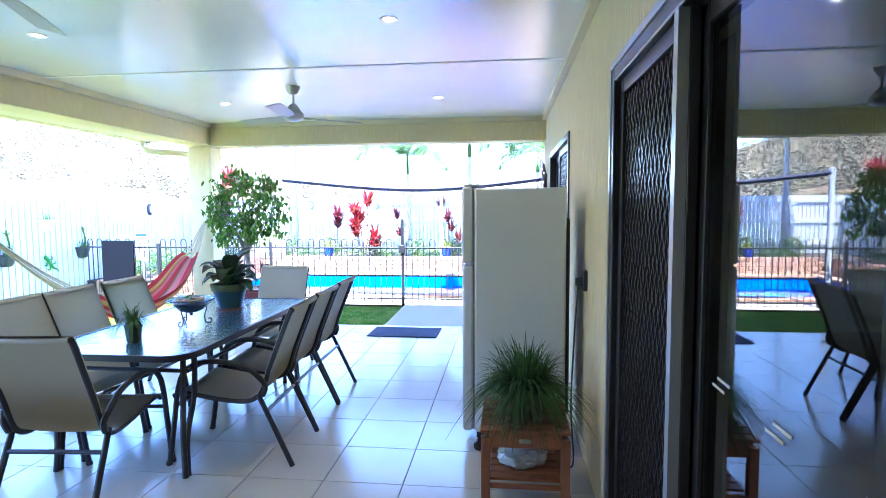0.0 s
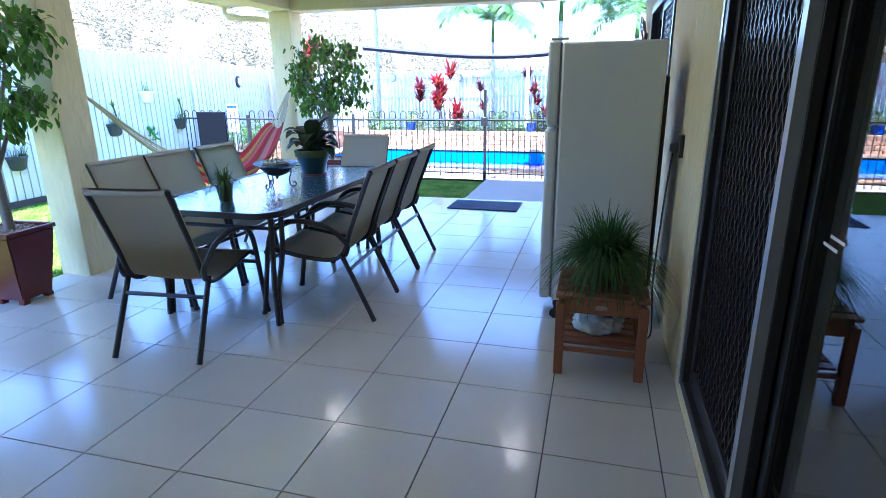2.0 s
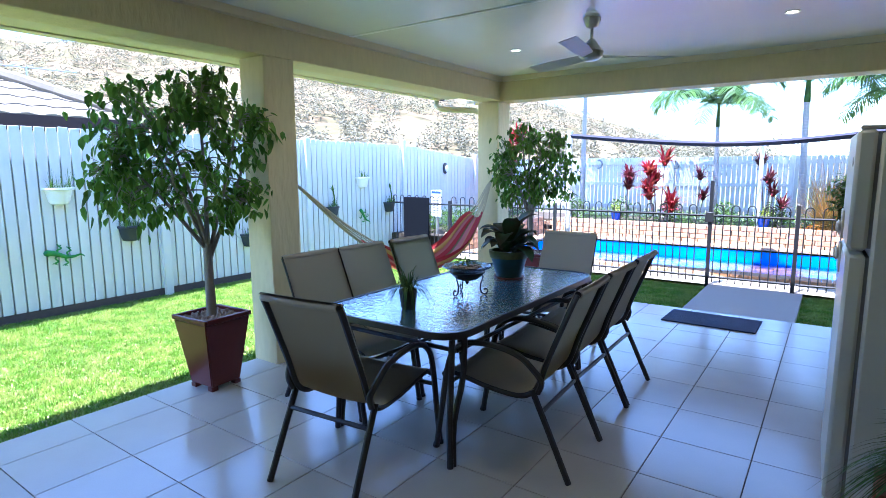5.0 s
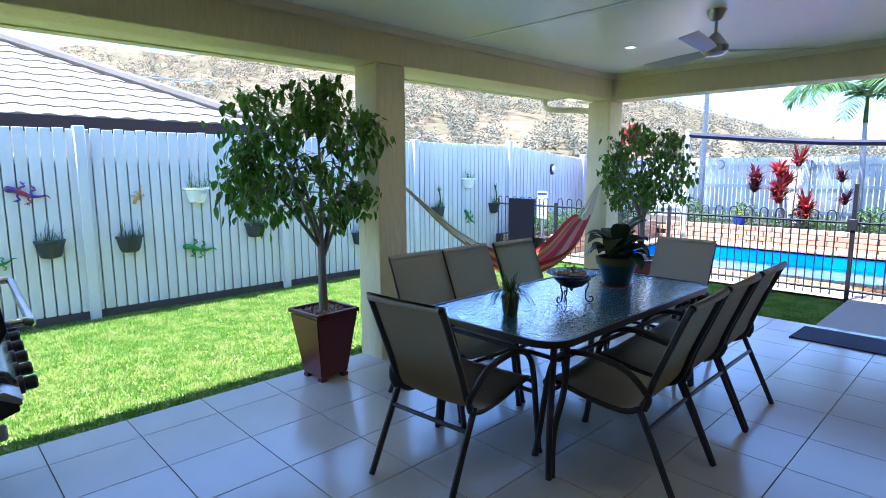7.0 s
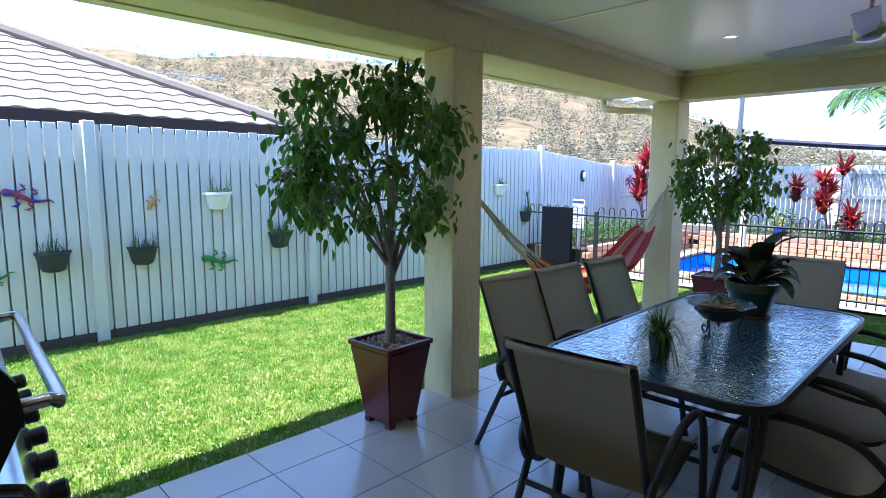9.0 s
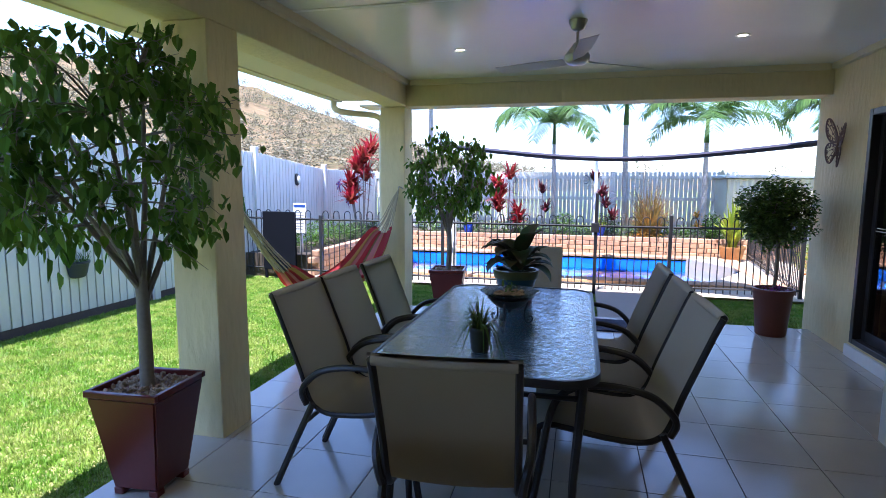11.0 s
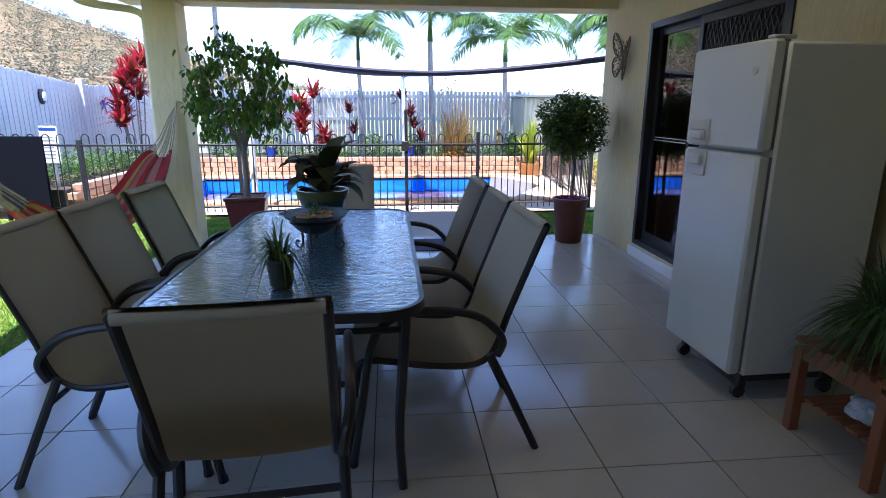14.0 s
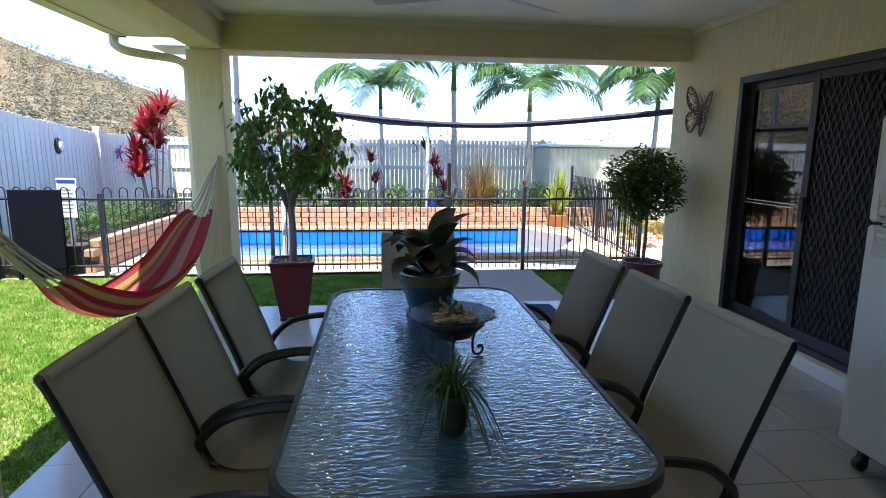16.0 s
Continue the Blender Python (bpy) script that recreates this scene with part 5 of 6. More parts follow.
for a, b in zip(grid, grid[1:]):
    for k in range(len(rad) - 1):
        bm.faces.new((a[k], a[k + 1], b[k + 1], b[k]))
setting("backdrop", bm, HILL, "dry grassy hillside dotted with gum trees", "hill", True)
def far_trees(name, n, seed, amin, amax, rmin, rmax, size, leaf, per, label):
    rng = np.random.default_rng(seed)
    pts, made = [], 0
    while made < n:
        a, r = rng.uniform(amin, amax), rng.uniform(rmin, rmax)
        if noise.noise(Vector((a * 0.25, r * 0.03, seed))) < -0.45 + 0.45 * (300 - r) / 230:
            continue
        made += 1
        s = size * rng.uniform(0.55, 1.4)
        z = hill_z(a, r) if r >= 70 else -0.5
        c = np.array((-math.sin(radians(a)) * r, math.cos(radians(a)) * r, z + s * 0.75))
        v = rng.normal(0, 1, (per, 3))
        v /= np.linalg.norm(v, axis=1, keepdims=True)
        pts.append(c + v * np.array((0.55, 0.55, 0.62)) * s * rng.uniform(0.25, 1, (per, 1)))
    ob = new(name, leaves_mesh(name, HILL_TREE, np.concatenate(pts), leaf, seed, 0.2, 0.8))
    return tagged(ob, label, "trees", "", "stuff")
far_trees("hill_woods", 7000, 5, 5, 120, 85, 298, 2.9, 0.55, 30, "grey-green gum trees scattered over the dry hill")
far_trees("distant_trees", 120, 8, -60, 14, 60, 120, 3.6, 0.28, 260, "grey-green trees beyond the back fence")

# ---- neighbour's house ----
nh = thing("neighbour_house", "low house with pale tiled hip roof and dark brown fascia", "house", pose(0, 0, 0))
part("wall", boxes((-19.0, -12.0, -0.06, -9.6, 6.0, 2.1)), SMOOTH_CREAM, nh, smooth=False)
for r in ((-19.5, -12.6, 2.02, -9.02, -12.5, 2.22), (-9.12, -12.499, 2.02, -9.0, 6.62, 2.22), (-19.5, 6.50, 2.02, -9.121, 6.62, 2.22)):
    part("fascia", boxes(r), FASCIA, nh, "dark brown fascia and gutter", False)
bm = bmesh.new()
e = [bm.verts.new(p) for p in ((-9.0, 6.62, 2.2), (-9.0, -12.6, 2.2), (-19.5, -12.6, 2.2), (-19.5, 6.62, 2.2))]
r1, r2 = bm.verts.new((-14.25, 1.35, 4.6)), bm.verts.new((-14.25, -7.3, 4.6))
for q in ((e[0], r1, r2, e[1]), (e[0], e[3], r1), (e[3], e[2], r2, r1), (e[2], e[1], r2)):
    bm.faces.new(q)
part("roof", bm, ROOF_TILE, nh, smooth=False)

# ---- shed ----
sh = thing("garden_shed", "cream corrugated steel garden shed with zinc roof", "shed", pose(1.15, 15.0, -0.06))
bm = bmesh.new()
n = 60
row = []
for k in range(n + 1):
    x = 3.4 * k / n
    d = 0.012 * (1 if k % 2 else -1)
    row.append((bm.verts.new((x, d, 0)), bm.verts.new((x, d, 1.62))))
for a, b in zip(row, row[1:]):
    bm.faces.new((a[0], b[0], b[1], a[1]))
part("front_wall", bm, SHED, sh, smooth=False)
bm = bmesh.new()
row = []
for k in range(25):
    y = 1.1 * k / 24
    d = 0.012 * (1 if k % 2 else -1)
    row.append((bm.verts.new((d, y, 0)), bm.verts.new((d, y, 1.62 + 0.22 * (1 - abs(2 * k / 24 - 1))))))
for a, b in zip(row, row[1:]):
    bm.faces.new((b[0], a[0], a[1], b[1]))
part("side_wall", bm, SHED, sh, smooth=False)
part("roof", boxes((-0.08, -0.1, 1.64, 3.5, 1.2, 1.70), bevel=0.01), ZINC, sh, smooth=False)

# ---- lawn blades near the patio ----
def lawn(name, x0, x1, y0, y1, n, seed):
    rng = np.random.default_rng(seed)
    base = np.stack([rng.uniform(x0, x1, n), rng.uniform(y0, y1, n), np.full(n, -0.062)], 1)
    az = rng.uniform(0, 2 * np.pi, n)
    h = rng.uniform(0.012, 0.036, n)
    lean = rng.uniform(0.2, 1.3, n) * h
    side = np.stack([-np.sin(az), np.cos(az), np.zeros(n)], 1) * rng.uniform(0.003, 0.006, n)[:, None]
    tip = base + np.stack([np.cos(az) * lean, np.sin(az) * lean, h], 1)
    v = np.stack([base - side, base + side, tip], 1).reshape(-1, 3)
    me = bpy.data.meshes.new(name)
    me.from_pydata(v.tolist(), [], np.arange(3 * n).reshape(-1, 3).tolist())
    me.materials.append(GRASS)
    return tagged(new(name, me), "short bright green lawn grass", "grass", "", "stuff")
lawn("lawn_grass", -7.10, -4.04, 1.0, 9.95, 300000, 1)
lawn("lawn_grass", -4.04, -1.61, 8.41, 9.95, 45000, 2)
lawn("lawn_grass", -0.55, 1.0, 8.41, 9.95, 28000, 3)

# ---- palms ----
def palm(name, label, x, y, z0, top, fronds, length, seed, r=0.055, up=0.9):
    p = thing(name, label, "palm tree", pose(x, y, z0), "palms behind the pool")
    rng = random.Random(seed)
    bm = bmesh.new()
    h = top - z0
    pts = []
    for k in range(25):
        t = k / 24
        pts.append((0.03 * math.sin(2 * t + seed), 0.02 * math.sin(3 * t), h * 0.80 * t))
    tube(bm, pts, r * 1.15, 12, taper=r * 0.8)
    for k in range(int(h * 0.8 / 0.09)):
        zz = 0.05 + k * 0.09
        tt = zz / (h * 0.8)
        lathe(bm, [(r * (1.19 - 0.35 * tt), -0.006), (r * (1.23 - 0.35 * tt), 0.0), (r * (1.19 - 0.35 * tt), 0.006)], 10, (0.03 * math.sin(2 * tt + seed), 0.02 * math.sin(3 * tt), zz))
    part("trunk", bm, PALM_BARK, p, "grey ringed trunk")
    tx, ty = 0.03 * math.sin(2 + seed), 0.02 * math.sin(3)
    part("crownshaft", tube(bmesh.new(), [(tx, ty, h * 0.795), (tx, ty, h * 0.9), (tx, ty, h)], r * 1.0, 10, taper=r * 0.45), SHRUB, p, "smooth green crownshaft")
    for f in range(fronds):
        a = 2 * math.pi * f / fronds + rng.uniform(-0.25, 0.25)
        el = up * rng.uniform(0.35, 1.35)
        L = length * rng.uniform(0.85, 1.1)
        d0, s0 = Vector((math.cos(a), math.sin(a), 0)), Vector((-math.sin(a), math.cos(a), 0))
        line = [Vector((tx, ty, h * 0.97))]
        n = 16
        for k in range(n):
            ang = el - (el + 1.25) * (k / n) ** 1.25
            line.append(line[-1] + (d0 * math.cos(ang) + Vector((0, 0, math.sin(ang)))) * (L / n))
        bm = tube(bmesh.new(), line, 0.014, 5, taper=0.003)
        for k in range(4, len(line) * 5 - 6):
            i, fr = divmod(k, 5)
            if i >= len(line) - 1:
                break
            q = line[i].lerp(line[i + 1], fr / 5)
            t = k / (len(line) * 5)
            ll = L * 0.36 * math.sin(math.pi * (0.12 + 0.85 * t)) ** 0.8
            dirv = (line[i + 1] - line[i]).normalized()
            for s in (-1, 1):
                e = q + s0 * s * ll * 0.75 + dirv * ll * 0.5 + Vector((0, 0, -ll * (0.15 + 0.45 * rng.random())))
                m = q.lerp(e, 0.5) + Vector((0, 0, ll * 0.10))
                w = dirv * 0.013
                v = [bm.verts.new(c) for c in (q - w * 0.5, q + w * 0.5, m + w, m - w, e)]
                bm.faces.new((v[0], v[1], v[2], v[3])); bm.faces.new((v[3], v[2], v[4]))
        part("frond", bm, PALM_LEAF, p)
    return p
palm("palm_tree", "slender young palm with grey ringed trunk and arching fronds", -2.47, 15.2, 0.30, 2.85, 9, 1.55, 1, 0.05, 1.0)
palm("palm_tree", "tall slender palm rising past the patio beam", -0.90, 15.2, 0.30, 3.35, 9, 1.6, 2, 0.065, 0.9)
palm("palm_tree", "young palm with broad arching fronds in the garden bed", 0.72, 15.2, 0.30, 2.85, 10, 1.85, 7, 0.06, 1.0)
palm("palm_tree", "tall thin palm with grey trunk behind the pool", -5.35, 15.2, 0.30, 4.3, 9, 1.4, 4, 0.06)
palm("palm_tree", "leafy palm beside the garden shed", 2.6, 13.2, -0.05, 2.75, 15, 1.4, 5, 0.05, 0.95)

# ---- cordylines ----
def cordyline(label, x, y, z0, stems, mat, seed, n=46, L=0.34, w=0.04):
    p = thing("cordyline", label, "shrub", pose(x, y, z0), "cordylines in the garden beds")
    rng = random.Random(seed)
    for h in stems:
        a, o = rng.uniform(0, 6.28), (0.24 if len(stems) > 3 else 0.12) if len(stems) > 1 else 0.0
        bx, by = o * math.cos(a), o * math.sin(a)
        part("stem", tube(bmesh.new(), smooth_line([(bx * 0.3, by * 0.3, 0), (bx * 0.7, by * 0.7, h * 0.5), (bx, by, h)], 3), 0.014, 6, taper=0.009), BARK, p)
        q = mesh_part("leaf_rosette", blades_mesh("leaf_rosette", mat, n, L, w, 0.95, seed + int(h * 100), 0.012, 0.9, -0.10, 0.3, 6, 0.25, 0.8), p)
        q.matrix_basis = pose(bx, by, h)
    return p
cordyline("tall bright red cordyline in the raised bed", -6.25, 13.0, 0.31, (1.80, 1.62, 1.42, 1.26, 1.10, 0.95, 0.80), RED_LEAF, 1, 50, 0.60, 0.09)
cordyline("dark red cordyline before the back fence", -4.22, 14.7, 0.31, (1.0, 0.8), DARKRED_LEAF, 2, 50, 0.50, 0.065)
cordyline("bright red and bronze cordyline in the raised bed", -3.43, 14.65, 0.31, (1.32, 1.12, 0.92, 0.76, 0.6, 0.45, 0.3), RED_LEAF, 3, 60, 0.54, 0.075)
cordyline("small dark red cordyline on a bare stem", -2.68, 14.7, 0.31, (1.02, 0.6), DARKRED_LEAF, 4, 44, 0.42, 0.055)
cordyline("dark red cordyline beside the white post", -1.38, 14.75, 0.31, (1.28, 0.95, 0.72, 0.45), DARKRED_LEAF, 5, 40, 0.42, 0.055)
cordyline("bronze cordyline by the palm trunk", 0.45, 14.6, 0.31, (0.55, 0.35), ORANGE_LEAF, 6, 26, 0.2)

# ---- shrubs ----
def shrub(name, label, x, y, z0, rx, ry, rz, mat, n, size, seed, droop=-0.3):
    ob = new(name, leaves_mesh(name, mat, tree_crown(seed, n, (rx, ry, rz), (0, 0, rz * 0.8), size, 0.3), size, seed, droop, 0.45, 1.0, True))
    ob.matrix_basis = pose(x, y, z0)
    return tagged(ob, label, "shrub", "garden bed shrubs")
rs = random.Random(31)
for k in range(22):
    x = -5.3 + k * 0.34 + rs.uniform(-0.08, 0.08)
    tall = k % 3 == 0
    shrub("shrub", "leafy dark green shrub in the raised bed" if tall else "low grey-green groundcover in the raised bed", x, 14.50 - 0.03 * k * 0.1 + (0.35 if tall else 0.0) + rs.uniform(-0.1, 0.1), 0.30, 0.26, 0.22, 0.30 if tall else 0.17, TOPIARY if tall else (SHRUB if k % 2 else AIRPLANT), 560 if tall else 380, 0.075 if tall else 0.05, 60 + k)
for k in range(9):
    shrub("shrub", "bright green low shrub in the raised bed" if k < 5 else "yellow-flowering groundcover in the raised bed", -6.42 + rs.uniform(-0.1, 0.1), 10.42 + 0.40 * k, 0.30, 0.30, 0.26, 0.24 if k < 5 else 0.19, SHRUB if k < 5 else AIRPLANT, 620, 0.055, 90 + k)
shrub("shrub", "orange-flowering low shrub spilling over the bed wall", -0.5, 14.30, 0.30, 0.36, 0.16, 0.10, ORANGE_LEAF, 420, 0.045, 120)
shrub("shrub", "bright green bush in the raised bed", 0.80, 14.5, 0.30, 0.24, 0.24, 0.26, SHRUB, 600, 0.06, 121)
fg = thing("fountain_grass", "tall bronze fountain grass clump in the raised bed", "grass clump", pose(-0.42, 14.6, 0.30))
mesh_part("blades", blades_mesh("blades", STRAW_LEAF, 620, 1.02, 0.013, 0.85, 14, 0.16, 1.1, 0.0, 0.6, 6, 0.22), fg)
mesh_part("plumes", blades_mesh("plumes", BARK, 70, 1.22, 0.014, 0.45, 15, 0.14, 1.1, 0.0, 0.5, 6, 0.2), fg, "brown seed plumes")
yp = thing("potted_plant", "yellow-green fan-leaved plant in a round terracotta pot", "plant", pose(1.03, 13.85, -0.02))
part("pot", lathe(bmesh.new(), [(0.15, 0), (0.20, 0.10), (0.22, 0.22), (0.24, 0.25), (0.24, 0.28), (0.21, 0.28), (0.20, 0.22)], 22), material("orange_terracotta", (0.42, 0.20, 0.06), 0.6), yp)
mesh_part("foliage", blades_mesh("foliage", YELLOW_LEAF, 70, 0.80, 0.085, 0.6, 19, 0.05, 1.0, 0.22), yp)
for x, y, z in ((-4.27, 14.4, 0.31), (-1.42, 14.38, 0.31)):
    bp = thing("blue_pot", "small cobalt blue glazed garden pot", "pot", pose(x, y, z), "cobalt blue pots")
    part("body", lathe(bmesh.new(), [(0.07, 0), (0.10, 0.12), (0.11, 0.22), (0.12, 0.24), (0.105, 0.24), (0.095, 0.2)], 18), material("cobalt_glaze", (0.01, 0.05, 0.32), 0.2), bp)
    mesh_part("foliage", leaves_mesh("foliage", YELLOW_LEAF, np.random.default_rng(3).normal(0, 0.06, (90, 3)) + np.array((0, 0, 0.3)), 0.05, 5, -0.4), bp)
for k, (x, y) in enumerate(((1.75, 11.6), (1.95, 12.4))):
    shrub("shrub", "golden yellow shrub beyond the pool fence", x, y, -0.05, 0.3, 0.3, 0.34, YELLOW_LEAF if k else ORANGE_LEAF, 700, 0.06, 130 + k)

# ---- fence ornaments ----
def wall_planter(y, z, mat, seed, plants, label, w=0.14):
    p = thing("wall_planter", label, "planter", pose(FX + 0.012, y, z), "planters on the fence")
    bm = bmesh.new()
    rings = []
    for r, zz in ((0.055, -0.105), (0.088, -0.092), (0.105, -0.055), (0.118, 0.0), (0.13, 0.05), (w, 0.055), (w, 0.08), (w - 0.02, 0.08), (0.11, 0.03)):
        rings.append([bm.verts.new((max(0.0, r * 0.9 * math.sin(math.pi * k / 12)), -r * math.cos(math.pi * k / 12), zz)) for k in range(13)])
    for a, b in zip(rings, rings[1:]):
        for k in range(12):
            bm.faces.new((a[k], a[k + 1], b[k + 1], b[k]))
    bm.faces.new(rings[0][::-1]); bm.faces.new(rings[-1])
    part("bowl", bm, mat, p)
    rng = np.random.default_rng(seed)
    for k in range(plants):
        st = blades_mesh("sprig", AIRPLANT if k % 2 else SHRUB, 14, 0.10 + 0.11 * rng.random(), 0.007, 0.95, seed * 7 + k, 0.02, 1.0)
        q = mesh_part("sprig", st, p)
        q["kind"] = "stuff"
        q.matrix_basis = pose(0.06, -0.08 + 0.16 * k / max(1, plants - 1), 0.05)
    return p
for k, (y, z, tall) in enumerate(((3.18, 0.75, 0), (3.906, 0.735, 0), (5.36, 0.775, 0), (6.98, 0.52, 0), (8.585, 0.81, 1), (10.02, 0.81, 1))):
    pl = wall_planter(y, z, PLANTER_GREY, 40 + k, 5, "half-round charcoal planter with succulents hung on the fence")
    if tall:
        part("tall_succulent", tube(bmesh.new(), smooth_line([(0.06, 0, 0.05), (0.06, 0.02, 0.2), (0.06, -0.01, 0.36)], 3), 0.012, 6), SHRUB, pl)
        mesh_part("rosette", blades_mesh("rosette", TOPIARY, 26, 0.10, 0.02, 0.7, k, 0.01, 1.0), pl).matrix_basis = pose(0.06, -0.01, 0.33)
for k, (y, z) in enumerate(((4.66, 1.24), (9.32, 1.28))):
    wall_planter(y, z, PLANTER_WHITE, 50 + k, 4, "half-round white planter with trailing plant on the fence", 0.155)
def lizard(y, z, turn, size, mat, label, name="lizard_ornament"):
    bm = tube(bmesh.new(), smooth_line([(0, -0.5, 0.0), (0, -0.38, 0.02), (0, -0.2, 0.0), (0, 0.0, -0.03), (0, 0.2, 0.01), (0, 0.38, 0.10), (0, 0.5, 0.05)], 4), 0.10, 8, taper=0.012)
    for sy, sz, k in ((-0.22, 0.20, 0), (-0.22, -0.20, 1), (0.05, 0.18, 2), (0.05, -0.20, 3)):
        tube(bm, smooth_line([(0, sy, 0), (0.01, sy - 0.06, sz * 0.6), (0, sy + 0.04, sz), (0, sy - 0.03, sz * 1.25)], 3), 0.032, 5, taper=0.02)
        for f in (-0.06, 0.0, 0.06):
            tube(bm, [(0, sy - 0.02, sz * 1.2), (0, sy - 0.04 + f, sz * 1.5)], 0.014, 4, taper=0.016)
    bmesh.ops.create_uvsphere(bm, u_segments=10, v_segments=8, radius=0.095, matrix=Matrix.Translation((0.01, -0.52, 0.0)))
    for v in bm.verts:
        v.co = Vector((v.co.x * 0.6, v.co.y, v.co.z))
    bmesh.ops.scale(bm, vec=(size,) * 3, verts=bm.verts)
    ob = tagged(part(name, bm, mat), label, "ornament", "fence ornaments")
    ob.matrix_basis = pose(FX + 0.012 + 0.06 * size, y, z, turn, 0, 0)
    return ob
lizard(3.057, 1.29, -20, 0.34, LIZ_BLUE, "blue and red metal lizard ornament fixed to the fence")
lizard(4.037, 1.263, 60, 0.20, LIZ_GOLD, "golden metal lizard ornament fixed to the fence")
lizard(4.668, 0.585, -15, 0.36, LIZ_GREEN, "green and orange metal gecko ornament on the fence")
lizard(2.785, 0.64, 10, 0.24, LIZ_GREEN, "green metal frog ornament fixed to the fence")
lizard(9.37, 0.645, -50, 0.34, LIZ_GREEN, "bright green metal lizard ornament on the fence")
lizard(14.2, 1.03, -80, 0.40, LIZ_BLUE, "dark blue metal lizard ornament on the fence")
for y, z in ((11.85, 1.50), (14.27, 1.52)):
    wl = thing("fence_light", "oval black and white bulkhead light on the fence", "wall light", pose(FX + 0.01, y, z), "lights on the fence")
    bm = lathe(bmesh.new(), [(0.085, 0.0), (0.085, 0.03), (0.07, 0.045), (0.05, 0.05)], 20)
    part("housing", bm, BLACK_PLASTIC, wl).matrix_basis = pose(0, 0, 0, 0, 90, 0) @ Matrix.Diagonal((1.35, 0.8, 1, 1))
    part("diffuser", lathe(bmesh.new(), [(0.055, 0.045), (0.05, 0.07), (0.03, 0.08), (0.01, 0.083)], 18), WHITE_POST, wl, "white domed diffuser").matrix_basis = pose(0, 0, 0, 0, 90, 0) @ Matrix.Diagonal((1.35, 0.8, 1, 1))
for x, z in ((-5.3, 1.58), (-3.5, 1.56), (-1.75, 1.55)):
    cr = tagged(part("crescent_ornament", tube(bmesh.new(), [(0.10 * math.cos(radians(a)), 0, 0.10 * math.sin(radians(a))) for a in range(-100, 101, 20)], 0.018, 8), GREY_PLASTIC), "grey metal crescent ornament fixed to the back fence", "ornament", "crescents on the back fence")
    cr.matrix_basis = pose(x, NY - 0.055, z)
df = thing("dragonfly_ornament", "dark blue metal dragonfly fixed to the fence", "ornament", pose(FX + 0.03, 13.74, 1.37, 25, 0, 0))
part("body", tube(bmesh.new(), [(0, 0, -0.16), (0, 0, 0.02), (0, 0, 0.10)], 0.008, 8, taper=0.022), LIZ_BLUE, df)
for sy in (-1, 1):
    for z0, dz in ((0.05, 0.06), (0.02, -0.04)):
        bm = slab(bmesh.new(), round_rect(0.0, -0.022, 0.15, 0.022, 0.02, 4), -0.002, 0.002)
        wg = part("wing", bm, LIZ_BLUE, df)
        wg.matrix_basis = pose(0.005, 0, z0) @ Matrix.Rotation(radians(90 * sy), 4, "Z") @ Matrix.Rotation(math.atan2(-dz, 0.15), 4, "Y") @ Matrix.Rotation(radians(90), 4, "X")

sg = thing("safety_sign", "white pool safety sign with blue heading on a post", "sign", pose(-6.25, 10.35, -0.05, 0, 0, -12))
part("post", boxes((-0.02, 0.012, 0, 0.02, 0.05, 1.15)), GREY_ALU, sg, smooth=False)
part("board", boxes((-0.13, 0.0, 0.68, 0.13, 0.01, 1.16), bevel=0.003), WHITE_POST, sg)
part("heading", boxes((-0.12, -0.003, 1.10, 0.12, 0.0, 1.14)), material("sign_blue", (0.02, 0.06, 0.25), 0.5), sg, "blue heading bar", False)
for k in range(7):
    part("text_bar", boxes((-0.11, -0.002, 0.74 + k * 0.045, 0.06 + 0.01 * (k % 3), 0.0, 0.755 + k * 0.045)), GREY_PLASTIC, sg, smooth=False)

# ---- butterfly on the wall ----
bf = thing("butterfly_ornament", "rusty pierced metal butterfly hung on the wall", "ornament", pose(0.435, 8.02, 1.82, 12, 0, 0))
RUST = material("rusty_metal", (0.16, 0.10, 0.075), 0.55, metal=0.5, grain=60, spread=0.25)
def wing(pts, name):
    o = []
    line = smooth_line([(0, a, b) for a, b in pts] + [(0, *pts[0])], 5)
    bm = tube(bmesh.new(), line[:-1], 0.007, 6, closed=True)
    cy = sum(p[0] for p in pts) / len(pts); cz = sum(p[1] for p in pts) / len(pts)
    ctr = Vector((0, cy, cz))
    vs = [bm.verts.new((0.002, ctr.y + (p.y - ctr.y) * 0.97, ctr.z + (p.z - ctr.z) * 0.97)) for p in line[:-1]]
    inner = [bm.verts.new((0.002, ctr.y + (p.y - ctr.y) * 0.62, ctr.z + (p.z - ctr.z) * 0.62)) for p in line[:-1]]
    m = len(vs)
    for i in range(0, m, 2):
        bm.faces.new((vs[i], vs[(i + 1) % m], inner[(i + 1) % m], inner[i]))
    for i in range(0, m, 4):
        tube(bm, [Vector((0, pts[0][0], pts[0][1])), line[i]], 0.003, 4)
    for k in range(5):
        a = 1.2 * k
        bmesh.ops.create_icosphere(bm, subdivisions=1, radius=0.009, matrix=Matrix.Translation((-0.006, cy + 0.04 * math.cos(a), cz + 0.05 * math.sin(a))))
    w_ = part(name, bm, RUST, bf)
    for v in w_.data.vertices:
        v.co.x -= abs(v.co.y) * 0.25
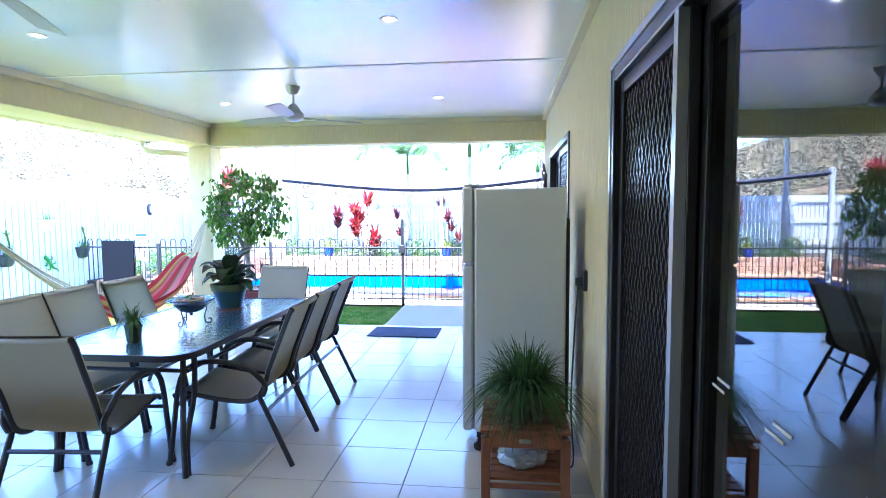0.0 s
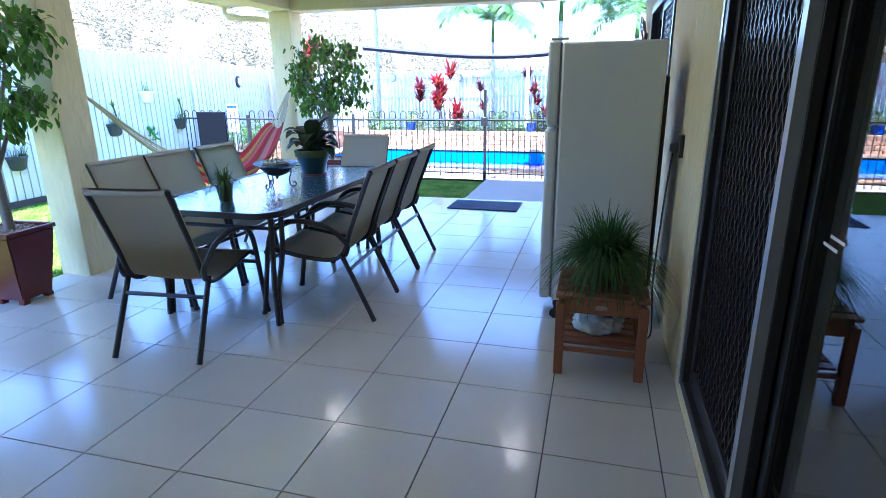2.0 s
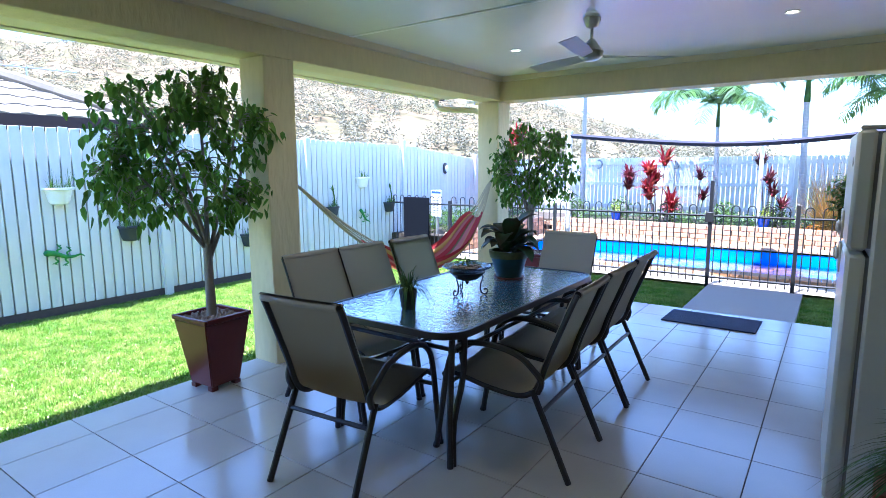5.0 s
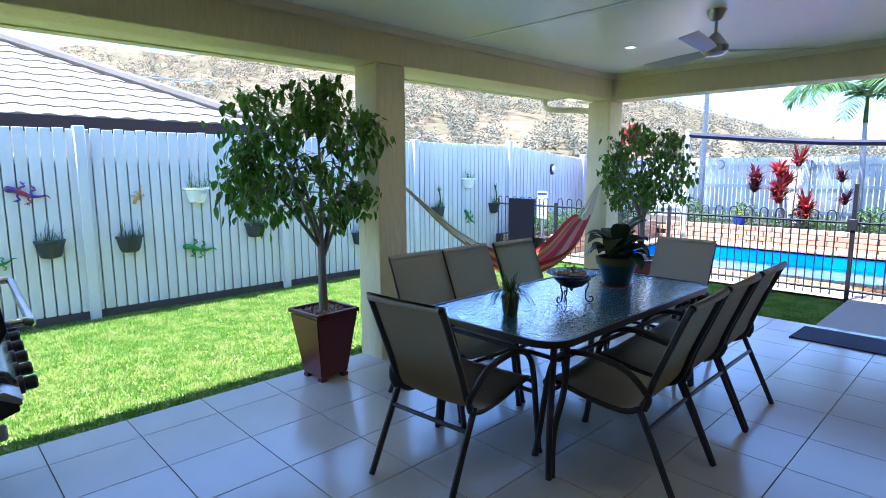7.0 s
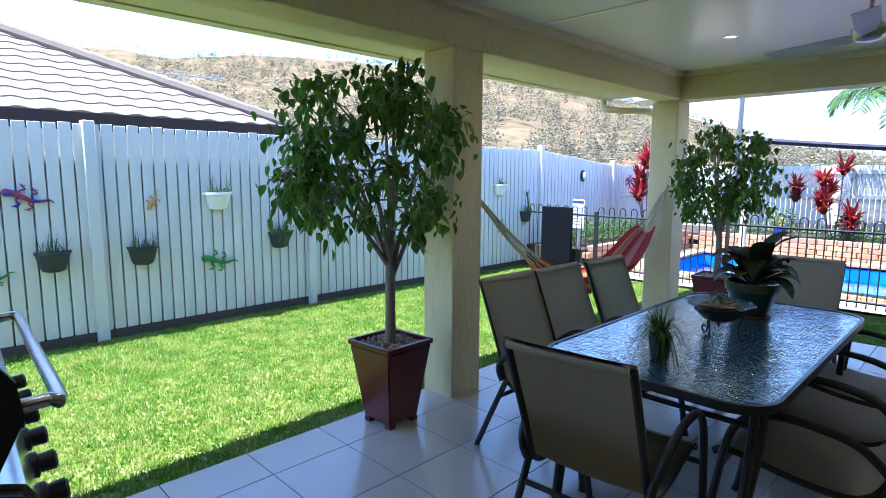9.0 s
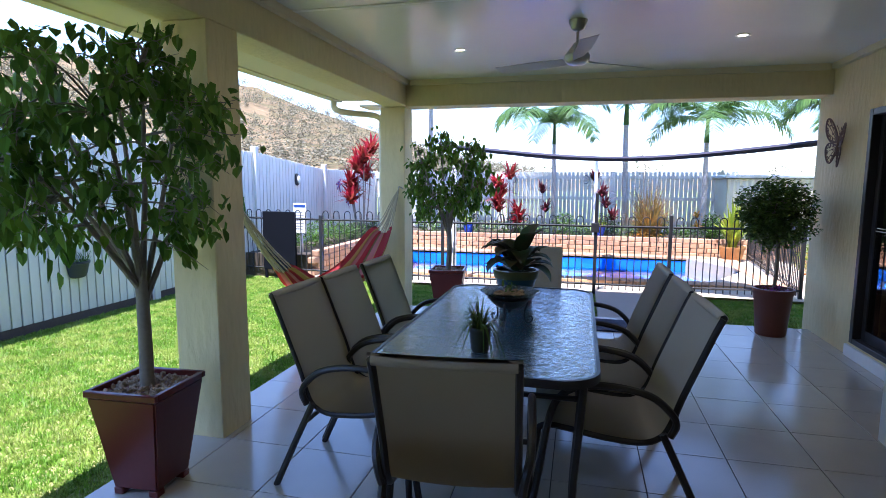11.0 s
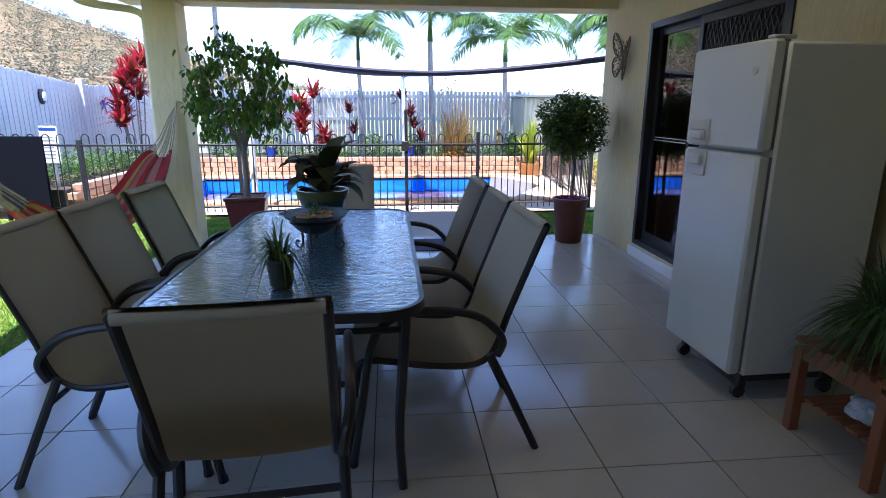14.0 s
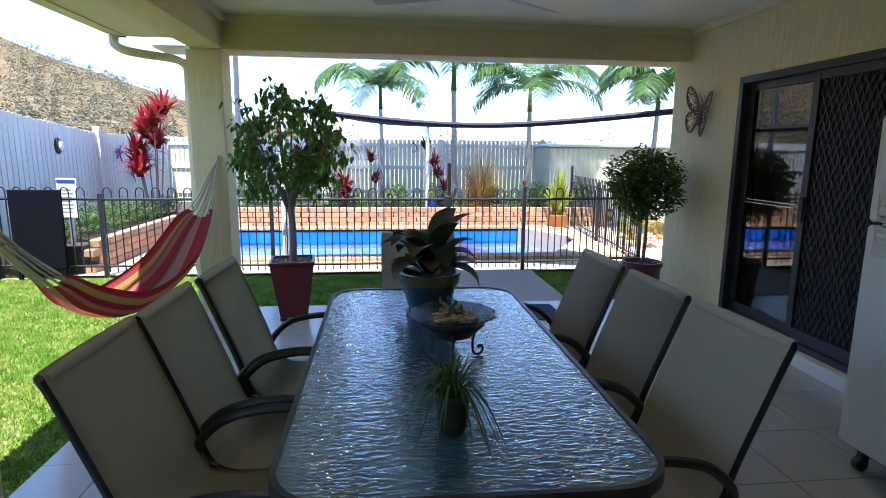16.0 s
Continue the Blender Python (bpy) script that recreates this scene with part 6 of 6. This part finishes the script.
for s in (-1, 1):
    wing([(s * 0.012, 0.02), (s * 0.06, 0.12), (s * 0.15, 0.21), (s * 0.20, 0.20), (s * 0.19, 0.10), (s * 0.12, 0.02)], "upper_wing")
    wing([(s * 0.012, -0.01), (s * 0.12, 0.0), (s * 0.16, -0.06), (s * 0.13, -0.15), (s * 0.08, -0.18), (s * 0.03, -0.10)], "lower_wing")
    part("antenna", tube(bmesh.new(), smooth_line([(0, 0, 0.07), (-0.01, s * 0.02, 0.13), (-0.02, s * 0.05, 0.17)], 4), 0.003, 5), RUST, bf)
part("body", tube(bmesh.new(), [(0, 0, -0.10), (-0.004, 0, 0.0), (0, 0, 0.08)], 0.014, 8, taper=0.018), RUST, bf)

# ---- roof tiles of the neighbour's house ----
slope = math.atan2(2.4, 5.25)
rows_n, pitch = 17, 0.335
for c in range(rows_n):
    bm = bmesh.new()
    s0, s1 = c * pitch, c * pitch + pitch + 0.03
    y1, y0 = 6.62 - s0 * math.cos(slope), -7.0
    prev = None
    for k in range(int((y1 - y0) / 0.05) + 1):
        y = y1 - k * 0.05
        wv = 0.024 * (0.5 + 0.5 * math.cos(2 * math.pi * (y / 0.30)))
        lo = Vector((-9.0 - s0 * math.cos(slope), y, 2.2 + s0 * math.sin(slope) + 0.026 + wv))
        hi = Vector((-9.0 - s1 * math.cos(slope), y, 2.2 + s1 * math.sin(slope) + 0.012 + wv * 0.9))
        cur = (bm.verts.new(lo), bm.verts.new(hi), bm.verts.new(lo - Vector((0.006, 0, 0.014 + wv * 0.6))))
        if prev:
            bm.faces.new((prev[0], prev[1], cur[1], cur[0])); bm.faces.new((prev[2], prev[0], cur[0], cur[2]))
        prev = cur
    part("tile_course", bm, ROOF_TILE, nh, "course of pale wavy roof tiles")
A0, A1 = Vector((-9.0, 6.62, 2.26)), Vector((-14.25, 1.35, 4.68))
for k in range(26):
    part("hip_cap", tube(bmesh.new(), [A0.lerp(A1, k / 26), A0.lerp(A1, (k + 1.15) / 26)], 0.085, 8, taper=0.10), ROOF_TILE, nh)
an = thing("tv_antenna", "thin metal television antenna above the roof", "antenna", pose(-11.2, 5.9, 2.4))
part("mast", tube(bmesh.new(), [(0, 0, 0), (0, 0, 0.75)], 0.015, 6), GREY_ALU, an)
part("boom", tube(bmesh.new(), [(-0.1, -0.7, 0.75), (0.1, 0.7, 0.75)], 0.012, 6), GREY_ALU, an)
for k in range(7):
    part("element", tube(bmesh.new(), [(-0.25, -0.6 + k * 0.2, 0.76), (0.25, -0.6 + k * 0.2, 0.76)], 0.006, 5), GREY_ALU, an)

# ---- floor tiles ----
fl = bpy.data.objects["floor"]
XS = [-4.03, -3.728, -3.278, -2.828, -2.378, -1.928, -1.478, -1.028, -0.578, -0.128, 0.322, 0.45]
YS = [-1.5] + [3.912 + 0.45 * k for k in range(-11, 10)] + [8.40]
tile_mesh = {}
for i in range(len(XS) - 1):
    for j in range(len(YS) - 1):
        wx, wy = XS[i + 1] - XS[i], YS[j + 1] - YS[j]
        key = (round(wx, 3), round(wy, 3))
        if key not in tile_mesh:
            bm = boxes((-wx / 2 + 0.0025, -wy / 2 + 0.0025, -0.009, wx / 2 - 0.0025, wy / 2 - 0.0025, 0.0), bevel=0.0012)
            tile_mesh[key] = mesh_from(bm, "tile", TILE)
        piece("tile", tile_mesh[key], fl, pose((XS[i] + XS[i + 1]) / 2, (YS[j] + YS[j + 1]) / 2, 0))
